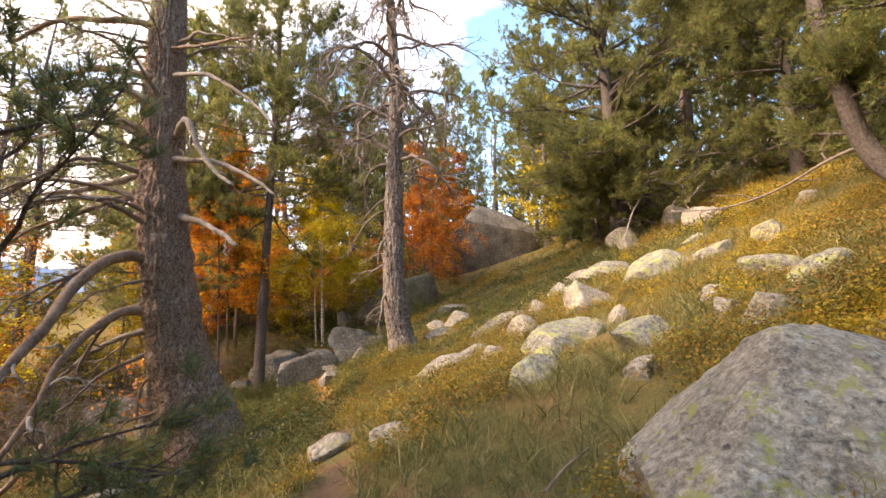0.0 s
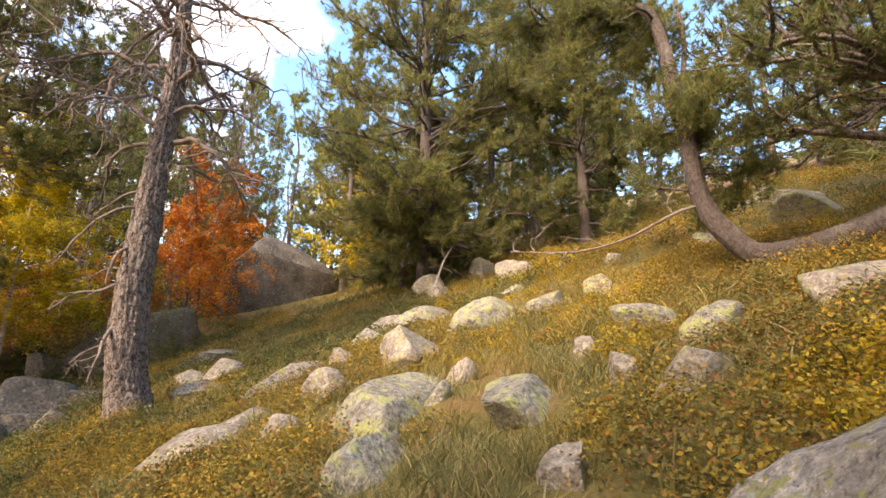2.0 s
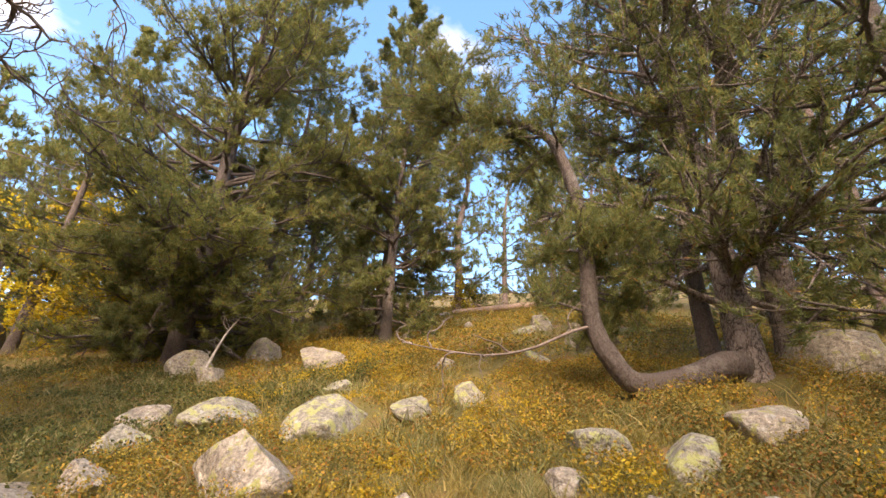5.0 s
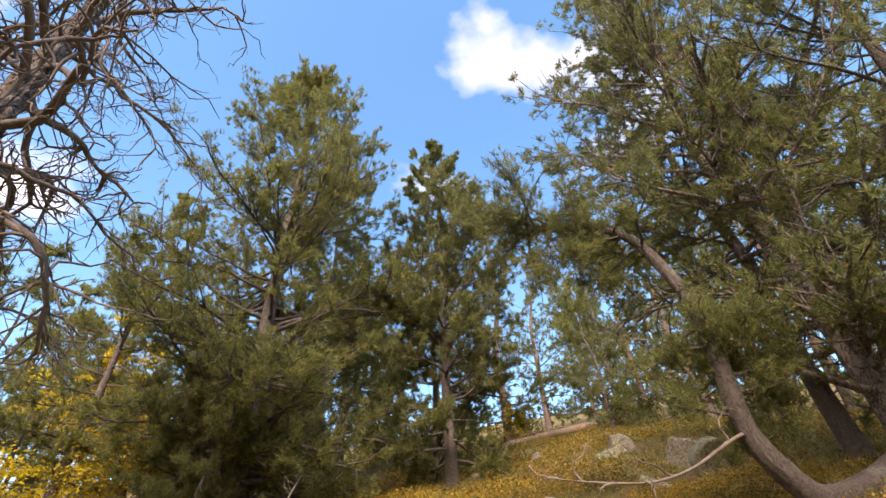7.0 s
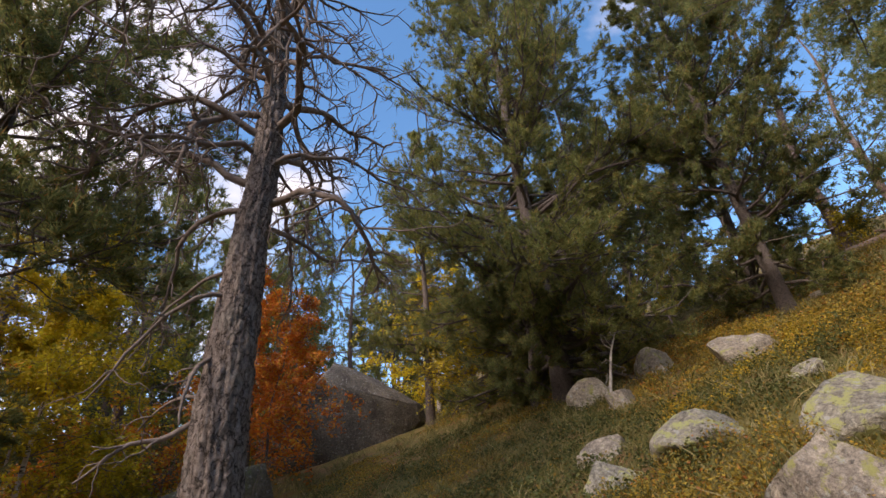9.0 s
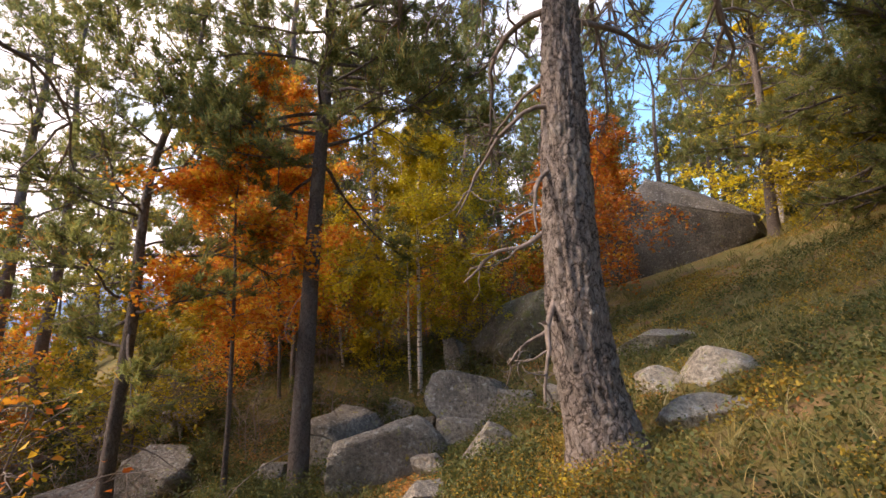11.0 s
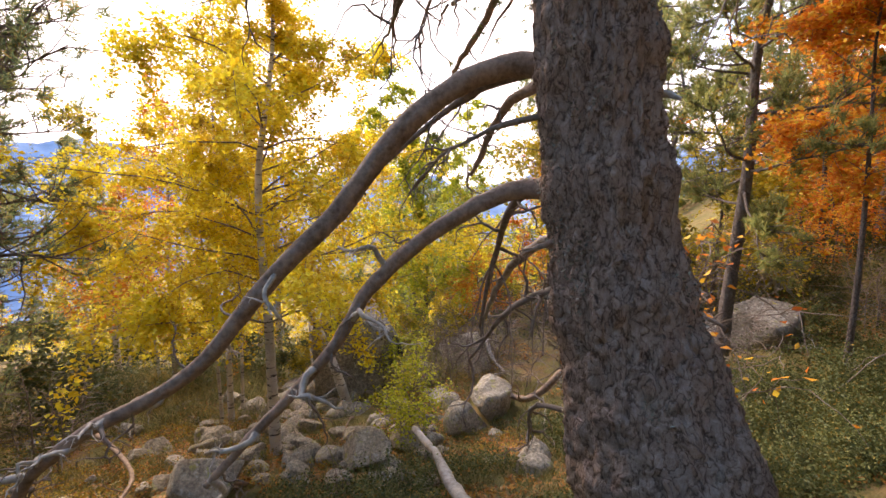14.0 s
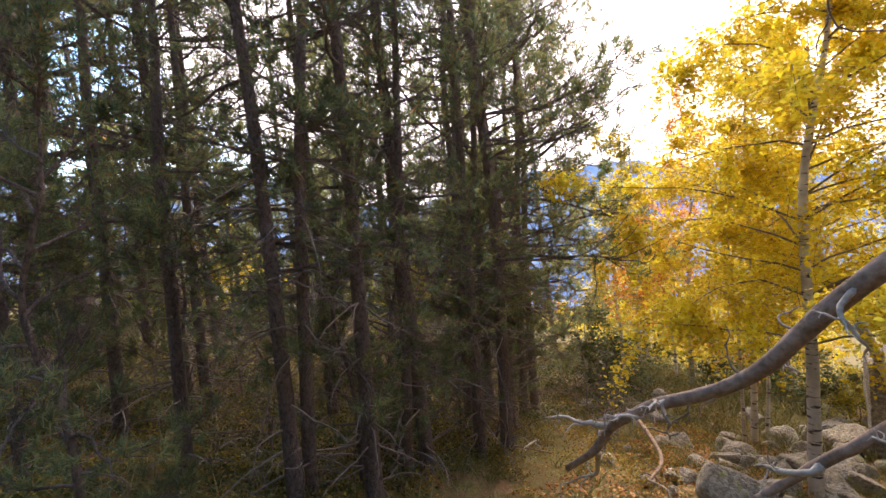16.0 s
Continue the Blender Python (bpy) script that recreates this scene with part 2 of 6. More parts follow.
def stone_material(name, dark, mid, pale, lichen, amount):
    m, n, l, b = material(name, 0.92)
    c = coords(n)
    big, fine = grain(n, l, c, 1.7, 6), grain(n, l, c, 22, 6)
    col = ramp(n, l, big, [(0.30, dark), (0.5, mid), (0.70, pale)])
    speck = grain(n, l, c, 70, 5, rough=0.75)
    col = blend(n, l, 0.8, col, ramp(n, l, fine, [(0.3, (0.16,) * 3), (0.7, (0.88, 0.86, 0.82))]), "OVERLAY")
    col = blend(n, l, 0.5, col, ramp(n, l, speck, [(0.35, (0.2,) * 3), (0.65, (0.8,) * 3)]), "OVERLAY")
    streak = ramp(n, l, grain(n, l, c, 3.4, 6, (1, 1, 0.45), 0.7), [(0.50, (0, 0, 0)), (0.68, (0.65, 0.65, 0.65))])
    col = blend(n, l, streak, col, dark)
    spots = ramp(n, l, grain(n, l, c, 6.5, 7, rough=0.7), [(0.60 - amount, (0, 0, 0)), (0.66 - amount, (1, 1, 1))])
    col = blend(n, l, spots, col, lichen)
    white = ramp(n, l, grain(n, l, c, 11, 5, (1, 1, 1.3)), [(0.60, (0, 0, 0)), (0.66, (0.7, 0.7, 0.7))])
    col = blend(n, l, white, col, (0.46, 0.46, 0.42))
    black = ramp(n, l, grain(n, l, c, 15, 4, (1.2, 1, 1)), [(0.63, (0, 0, 0)), (0.70, (0.8, 0.8, 0.8))])
    col = blend(n, l, black, col, (0.07, 0.065, 0.06))
    yellow = ramp(n, l, grain(n, l, c, 8.5, 6, (1, 1.1, 1), 0.75), [(0.635, (0, 0, 0)), (0.66, (0.75, 0.75, 0.75))])
    col = blend(n, l, yellow, col, (0.40, 0.33, 0.05))
    warp = n.new("ShaderNodeTexNoise")
    warp.inputs["Scale"].default_value, warp.inputs["Detail"].default_value = 2.2, 5
    l.new(c, warp.inputs["Vector"])
    vo = n.new("ShaderNodeTexVoronoi")
    vo.feature = "DISTANCE_TO_EDGE"
    vo.inputs["Scale"].default_value = 1.15
    l.new(blend(n, l, 0.55, c, warp.outputs[1], "ADD"), vo.inputs["Vector"])
    cracks = ramp(n, l, vo.outputs["Distance"], [(0.0, (0.78, 0.78, 0.78)), (0.008, (1, 1, 1))])
    col = blend(n, l, cracks, tuple(k * 0.5 for k in dark), col)
    l.new(col, b.inputs["Base Color"])
    height = blend(n, l, 0.5, grain(n, l, c, 6, 8, rough=0.7), fine)
    relief(n, l, b, blend(n, l, 0.7, height, cracks, "MULTIPLY"), 1.0, 0.08)
    return m


STONE = stone_material("granite_with_lichen", (0.22, 0.185, 0.15), (0.37, 0.325, 0.265), (0.50, 0.445, 0.37), (0.36, 0.35, 0.13), 0.045)
STONE_PALE = stone_material("pale_lichen_granite", (0.20, 0.185, 0.15), (0.33, 0.305, 0.25), (0.44, 0.41, 0.345), (0.42, 0.42, 0.17), 0.09)
STONE_BLOCK = stone_material("grey_block_granite", (0.13, 0.115, 0.10), (0.25, 0.225, 0.195), (0.37, 0.335, 0.295), (0.30, 0.29, 0.15), 0.0)
STONE_MOSS = stone_material("mossy_granite", (0.10, 0.088, 0.062), (0.19, 0.165, 0.11), (0.27, 0.24, 0.165), (0.19, 0.19, 0.08), 0.06)
STONE_DARK = stone_material("brown_grey_granite", (0.10, 0.09, 0.08), (0.175, 0.158, 0.138), (0.27, 0.245, 0.215), (0.25, 0.24, 0.13), -0.03)


def bark_material(name, crack, plate, scale_grey, grey=0.45, size=9.0, flaky=0.85):
    """Scaly bark: upright flakes with worn edges, dark clefts and grey lichen."""
    m, n, l, b = material(name, 0.95)
    c = coords(n)
    warp = n.new("ShaderNodeTexNoise")
    warp.inputs["Scale"].default_value, warp.inputs["Detail"].default_value = 7, 5
    l.new(c, warp.inputs["Vector"])
    wv = blend(n, l, 0.22, c, warp.outputs[1], "ADD")
    mp = n.new("ShaderNodeMapping")
    mp.inputs["Scale"].default_value = (1, 1, 0.33)
    l.new(wv, mp.inputs[0])
    vo = n.new("ShaderNodeTexVoronoi")
    vo.feature = "DISTANCE_TO_EDGE"
    vo.inputs["Scale"].default_value = size
    l.new(mp.outputs[0], vo.inputs["Vector"])
    flakes = grain(n, l, wv, size * 1.5, 8, (1, 1, 0.42), 0.75)
    fine = grain(n, l, c, 55, 6, (1, 1, 0.5), 0.7)
    edge = ramp(n, l, vo.outputs["Distance"], [(0.0, (0, 0, 0)), (0.10, (0.62, 0.62, 0.62)), (0.34, (0.85, 0.85, 0.85))])
    tone = blend(n, l, flaky, edge, flakes)
    tone = blend(n, l, 0.35, tone, fine)
    col = ramp(n, l, tone, [(0.40, crack), (0.51, plate), (0.64, scale_grey)])
    patch = ramp(n, l, grain(n, l, c, 3.2, 7, (1, 1, 0.6), 0.7), [(0.58 - grey * 0.12, (0, 0, 0)), (0.72, (0.75, 0.75, 0.75))])
    col = blend(n, l, patch, col, blend(n, l, fine, (0.23, 0.205, 0.175), (0.46, 0.425, 0.37)))
    l.new(col, b.inputs["Base Color"])
    relief(n, l, b, tone, 1.0, 0.06)
    return m


BARK = bark_material("dark_pine_bark", (0.115, 0.072, 0.052), (0.37, 0.255, 0.195), (0.54, 0.41, 0.33), 0.0, 18.0, 0.78)
BARK_GREY = bark_material("weathered_grey_bark", (0.055, 0.042, 0.036), (0.23, 0.185, 0.16), (0.42, 0.355, 0.315), 0.25, 14.0, 0.74)
BARK_SLIM = bark_material("slim_pine_bark", (0.085, 0.066, 0.058), (0.16, 0.128, 0.112), (0.225, 0.19, 0.17), 0.3, 24.0)
BARK_GROVE = bark_material("shaded_pine_bark", (0.11, 0.08, 0.07), (0.22, 0.16, 0.138), (0.31, 0.235, 0.205), 0.2, 20.0)


def wood_material(name, dark, light, along=(1, 1, 0.12)):
    m, n, l, b = material(name, 0.85)
    c = coords(n)
    s, g = grain(n, l, c, 26, 6, along), grain(n, l, c, 5, 5)
    col = ramp(n, l, blend(n, l, 0.5, s, g), [(0.36, dark), (0.62, light)])
    l.new(col, b.inputs["Base Color"])
    relief(n, l, b, s, 0.6, 0.01)
    return m


WOOD_DEAD = wood_material("bare_dead_wood", (0.135, 0.088, 0.062), (0.38, 0.27, 0.205), (1, 1, 1))
WOOD_BLEACHED = wood_material("bleached_wood", (0.26, 0.225, 0.19), (0.56, 0.50, 0.435), (1, 1, 1))
WOOD_GREY = wood_material("weathered_limb_wood", (0.17, 0.135, 0.11), (0.44, 0.37, 0.315), (1, 1, 1))
TWIG = wood_material("dry_twigs", (0.13, 0.098, 0.08), (0.29, 0.23, 0.195), (1, 1, 1))
TWIG_BROWN = wood_material("brown_grove_twigs", (0.17, 0.13, 0.105), (0.34, 0.27, 0.22), (1, 1, 1))


def birch_bark():
    m, n, l, b = material("white_birch_bark", 0.8)
    c = coords(n)
    band = ramp(n, l, grain(n, l, c, 9, 4, (0.6, 0.6, 3.0)), [(0.56, (0, 0, 0)), (0.62, (1, 1, 1))])
    base = ramp(n, l, grain(n, l, c, 4, 5), [(0.35, (0.42, 0.37, 0.32)), (0.65, (0.72, 0.66, 0.60))])
    l.new(blend(n, l, band, base, (0.06, 0.05, 0.045)), b.inputs["Base Color"])
    relief(n, l, b, band, 0.4, 0.01)
    return m


BIRCH = birch_bark()


def leaf_material(name, stops, patch=0.0, patch_stops=None, scale=0.55, glow=0.25, rough=0.6, clump=2.6):
    """Leaves: colours from the chance of each leaf, and where wanted from patches over the ground."""
    m, n, l, b = material(name, rough)
    geo = n.new("ShaderNodeNewGeometry")
    col = ramp(n, l, geo.outputs["Random Per Island"], stops)
    if patch_stops:
        other = ramp(n, l, geo.outputs["Random Per Island"], patch_stops)
        where = ramp(n, l, grain(n, l, geo.outputs["Position"], scale, 4), [(0.5 - patch, (0, 0, 0)), (0.58 - patch, (1, 1, 1))])
        col = blend(n, l, where, col, other)
    else:
        soft = grain(n, l, geo.outputs["Position"], clump, 4)
        col = blend(n, l, 0.75, col, ramp(n, l, soft, [(0.34, (0.26, 0.27, 0.28)), (0.66, (0.80, 0.77, 0.70))]), "OVERLAY")
    l.new(col, b.inputs["Base Color"])
    tr = n.new("ShaderNodeBsdfTranslucent")
    l.new(col, tr.inputs["Color"])
    mix = n.new("ShaderNodeMixShader")
    mix.inputs[0].default_value = glow
    l.new(b.outputs[0], mix.inputs[1])
    l.new(tr.outputs[0], mix.inputs[2])
    l.new(mix.outputs[0], n["Material Output"].inputs["Surface"])
    return m


NEEDLE = leaf_material("green_pine_needles", [(0.0, (0.125, 0.165, 0.066)), (0.5, (0.205, 0.232, 0.088)), (0.88, (0.30, 0.29, 0.11)), (0.97, (0.34, 0.25, 0.09)), (1.0, (0.46, 0.21, 0.07))], glow=0.55, clump=3.2)
NEEDLE_LIGHT = leaf_material("olive_pine_needles", [(0.0, (0.145, 0.182, 0.064)), (0.5, (0.235, 0.255, 0.088)), (0.92, (0.34, 0.315, 0.108)), (1.0, (0.46, 0.26, 0.08))], glow=0.55, clump=3.2)
NEEDLE_GROVE = leaf_material("dark_pine_needles", [(0.0, (0.12, 0.170, 0.095)), (0.55, (0.21, 0.25, 0.125)), (0.90, (0.31, 0.30, 0.125)), (1.0, (0.46, 0.21, 0.08))], glow=0.6)
LEAF_YELLOW = leaf_material("yellow_birch_leaves", [(0.0, (0.64, 0.46, 0.025)), (0.5, (0.80, 0.61, 0.035)), (0.85, (0.86, 0.70, 0.065)), (1.0, (0.66, 0.62, 0.08))], glow=0.5)
LEAF_OLIVE = leaf_material("yellow_green_birch_leaves", [(0.0, (0.286, 0.247, 0.029)), (0.5, (0.494, 0.377, 0.029)), (0.85, (0.598, 0.442, 0.039)), (1.0, (0.338, 0.351, 0.058))], glow=0.35)
LEAF_GOLD = leaf_material("gold_green_birch_leaves", [(0.0, (0.40, 0.34, 0.03)), (0.5, (0.60, 0.48, 0.03)), (0.85, (0.72, 0.55, 0.04)), (1.0, (0.44, 0.45, 0.06))], glow=0.42)
LEAF_LIME = leaf_material("lime_green_leaves", [(0.0, (0.30, 0.36, 0.035)), (0.6, (0.48, 0.49, 0.05)), (1.0, (0.60, 0.53, 0.055))], glow=0.5)
LEAF_ORANGE = leaf_material("orange_rowan_leaves", [(0.0, (0.56, 0.15, 0.03)), (0.4, (0.74, 0.27, 0.035)), (0.75, (0.80, 0.42, 0.045)), (1.0, (0.62, 0.46, 0.06))], glow=0.45)
LEAF_RED = leaf_material("red_orange_rowan_leaves", [(0.0, (0.44, 0.115, 0.024)), (0.5, (0.60, 0.19, 0.03)), (0.85, (0.66, 0.30, 0.035)), (1.0, (0.55, 0.38, 0.05))], glow=0.35)
LEAF_HEATH = leaf_material("autumn_bilberry_leaves", [(0.0, (0.17, 0.15, 0.042)), (0.25, (0.27, 0.22, 0.055)), (0.50, (0.38, 0.285, 0.055)), (0.78, (0.52, 0.36, 0.05)), (0.93, (0.52, 0.26, 0.045)), (1.0, (0.42, 0.14, 0.045))],
                           0.0, [(0.0, (0.115, 0.115, 0.038)), (0.35, (0.18, 0.17, 0.05)), (0.65, (0.28, 0.22, 0.058)), (0.86, (0.42, 0.235, 0.055)), (1.0, (0.38, 0.13, 0.05))], 1.0, glow=0.3)
LEAF_BRIGHT = leaf_material("gold_bilberry_leaves", [(0.0, (0.26, 0.21, 0.04)), (0.4, (0.44, 0.325, 0.04)), (0.8, (0.60, 0.42, 0.04)), (1.0, (0.52, 0.26, 0.04))], glow=0.35)
LEAF_GREEN = leaf_material("green_bilberry_leaves", [(0.0, (0.072, 0.090, 0.032)), (0.5, (0.11, 0.125, 0.042)), (0.92, (0.17, 0.165, 0.048)), (1.0, (0.34, 0.20, 0.04))], glow=0.3)
GRASS = leaf_material("autumn_grass", [(0.0, (0.12, 0.13, 0.045)), (0.4, (0.20, 0.20, 0.068)), (0.75, (0.33, 0.28, 0.11)), (1.0, (0.45, 0.37, 0.18))],
                      -0.03, [(0.0, (0.20, 0.17, 0.05)), (0.5, (0.32, 0.25, 0.075)), (1.0, (0.44, 0.31, 0.10))], 0.6, 0.25)
LICHEN = leaf_material("grey_lichen", [(0.0, (0.11, 0.09, 0.07)), (0.5, (0.20, 0.175, 0.135)), (1.0, (0.33, 0.305, 0.25))], glow=0.1)
LITTER = leaf_material("fallen_leaves", [(0.0, (0.29, 0.115, 0.038)), (0.5, (0.42, 0.185, 0.042)), (0.85, (0.50, 0.265, 0.055)), (1.0, (0.25, 0.155, 0.07))], glow=0.15)


def soil_material():
    m, n, l, b = material("forest_floor", 0.98)
    p = n.new("ShaderNodeNewGeometry").outputs["Position"]
    big, mid, fine = grain(n, l, p, 0.35, 5), grain(n, l, p, 1.9, 6), grain(n, l, p, 30, 6)
    col = ramp(n, l, mid, [(0.32, (0.10, 0.088, 0.034)), (0.47, (0.165, 0.135, 0.045)), (0.56, (0.22, 0.135, 0.06)), (0.68, (0.235, 0.115, 0.06))])
    col = blend(n, l, ramp(n, l, big, [(0.42, (0, 0, 0)), (0.62, (0.7, 0.7, 0.7))]), col, (0.155, 0.13, 0.042))
    col = blend(n, l, 0.6, col, ramp(n, l, fine, [(0.3, (0.22,) * 3), (0.72, (0.80, 0.78, 0.72))]), "OVERLAY")
    # the trodden trail: bare brown earth, kept in the mesh as a mask
    at = n.new("ShaderNodeAttribute")
    at.attribute_name = "bare"
    earth = ramp(n, l, grain(n, l, p, 9, 6), [(0.35, (0.085, 0.05, 0.035)), (0.65, (0.165, 0.10, 0.066))])
    col = blend(n, l, at.outputs["Fac"], col, earth)
    l.new(col, b.inputs["Base Color"])
    relief(n, l, b, blend(n, l, 0.5, mid, fine), 0.8, 0.06)
    return m


SOIL = soil_material()


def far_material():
    m, n, l, b = material("haze_tinted_slope", 1.0)
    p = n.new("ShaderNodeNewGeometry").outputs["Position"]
    # the haze of distance is painted into these blue-grey base colours
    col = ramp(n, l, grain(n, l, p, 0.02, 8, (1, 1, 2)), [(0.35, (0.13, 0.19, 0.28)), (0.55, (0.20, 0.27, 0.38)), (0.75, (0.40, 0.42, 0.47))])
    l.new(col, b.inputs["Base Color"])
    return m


FAR = far_material()

# ---- ground and distance ----
def build_ground():
    def axis(lo, a, b, hi, fine, steps):
        left = a - np.geomspace(0.6, a - lo, steps)[::-1]
        right = b + np.geomspace(0.6, hi - b, steps)
        return np.concatenate([left, np.arange(a, b, fine), right])
    xs, ys = axis(-900, -13, 9.5, 900, 0.10, 40), axis(-900, -3, 18, 900, 0.10, 40)
    X, Y = np.meshgrid(xs, ys, indexing="ij")
    x, y = X.ravel(), Y.ravel()
    z = ground_z(x, y)
    p = np.stack([x, y, 0 * x], 1)
    near = np.exp(-((x + 1) ** 2 + (y - 7) ** 2) / 400)
    z = z + near * (0.07 * fbm(p * 0.9, 3) + 0.035 * fbm(p * 4.0, 9, 3))
    d = trail(x, y)
    z = z - 0.05 * np.exp(-(d / 0.4) ** 2)
    i, j = np.meshgrid(np.arange(len(xs) - 1), np.arange(len(ys) - 1), indexing="ij")
    k = len(ys)
    f = np.stack([i * k + j, (i + 1) * k + j, (i + 1) * k + j + 1, i * k + j + 1], -1).reshape(-1, 4)
    me = mesh_of("ground", np.stack([x, y, z], 1), f, SOIL)
    bare = np.exp(-(d / 0.24) ** 2) * np.clip(0.55 + 0.9 * fbm(p * 2.2, 21, 3), 0, 1) * np.clip(1.2 - np.maximum(y - 5.5, 0) / 4.0, 0.55, 1)
    me.attributes.new("bare", "FLOAT", "POINT").data.foreach_set("value", bare.astype(np.float32))
    tagged(new("ground", me), "sloping forest floor of brown soil and moss with a trodden trail", "ground", kind="structure")


build_ground()


def build_ridge():
    n, m = 160, 24
    a = np.linspace(radians(95), radians(265), n)
    s = np.linspace(0, 1, m)
    A, S = np.meshgrid(a, s, indexing="ij")
    crest = 95 + 60 * fbm(np.stack([a * 3, a * 0, a * 0], 1), 4, 5)
    r = 520 + 330 * S
    z = -110 + S * (crest[:, None] + 60)
    x, y = r * np.cos(A), r * np.sin(A)
    v = np.stack([x, y, z], -1).reshape(-1, 3)
    v[:, 2] += 9 * fbm(v / 40, 8, 4)
    i, j = np.meshgrid(np.arange(n - 1), np.arange(m - 1), indexing="ij")
    f = np.stack([i * m + j, (i + 1) * m + j, (i + 1) * m + j + 1, i * m + j + 1], -1).reshape(-1, 4)
    tagged(new("backdrop_ridge", mesh_of("backdrop_ridge", v, f, FAR)), "wooded mountain across the valley with painted blue haze", "mountain", kind="structure")


build_ridge()

# ---- stones ----
_ico = {}


def ico(level):
    if level not in _ico:
        bm = bmesh.new()
        bmesh.ops.create_icosphere(bm, subdivisions=level, radius=1)
        bm.verts.ensure_lookup_table()
        _ico[level] = (np.array([v.co[:] for v in bm.verts]), np.array([[v.index for v in f.verts] for f in bm.faces]))
        bm.free()
    return _ico[level]


def boulder(x, y, size, turn=0.0, seed=0, sunk=0.35, cuts=7, tilt=(0, 0), mat=None, label="", name="boulder", level=4, lift=0.0, group="stones on the slope", tent=0.0, block=False, round_by=0.34):
    """A stone of the given width, depth and height: a ball cut by planes, roughened, sunk into the ground."""
    gen = np.random.default_rng(seed + 100)
    v, f = ico(level)
    v = v.copy()
    nrm = gen.normal(size=(cuts, 3))
    nrm /= np.linalg.norm(nrm, axis=1, keepdims=True)
    if block:
        axes = np.vstack([np.eye(3), -np.eye(3), nrm[:3]])
        nrm = axes + gen.normal(size=axes.shape) * 0.2
        nrm /= np.linalg.norm(nrm, axis=1, keepdims=True)
    for q in nrm:
        d = gen.uniform(0.46, 0.62) if block else gen.uniform(round_by, 0.74)
        over = np.maximum(v @ q - d, 0)
        v -= over[:, None] * q * 0.97
    if tent:
        v[:, 2] *= np.clip(1.25 - tent * np.abs(v[:, 1] + 0.1) - 0.25 * tent * np.abs(v[:, 0]), 0.25, 1.3)
    v *= 1 + 0.055 * fbm(v * 2.1 + seed * 5.3, seed, 4)[:, None] + 0.016 * fbm(v * 9 + seed, seed + 5, 4)[:, None]
    v /= (v.max(0) - v.min(0))
    v = v * np.array(size)
    m = pose(0, 0, 0, tilt[0], tilt[1], turn)
    v = v @ np.array(m.to_3x3()).T
    h = v[:, 2].max()
    v[:, 2] -= v[:, 2].min() + sunk * (v[:, 2].max() - v[:, 2].min())
    ob = new(name, mesh_of(name, v, f, mat or STONE))
    ob.location = (x, y, gz(x, y) + lift)
    return tagged(ob, label or "rounded grey granite stone with lichen sunk in the heath", "rock", group)


BIG = boulder(2.4, 22.2, (5.8, 3.4, 4.0), 12, 34, 0.30, 16, (0, -6), STONE_DARK, "huge brown-grey boulder with a pointed top among trees", level=5, tent=0.5, round_by=0.40, group="")
NEAR = boulder(1.70, 2.5, (2.1, 1.5, 1.1), 27, 47, 0.52, 6, (-3, -9), STONE, "large grey granite boulder with yellow lichen beside the trail", level=6, tent=0.42, round_by=0.55, group="")
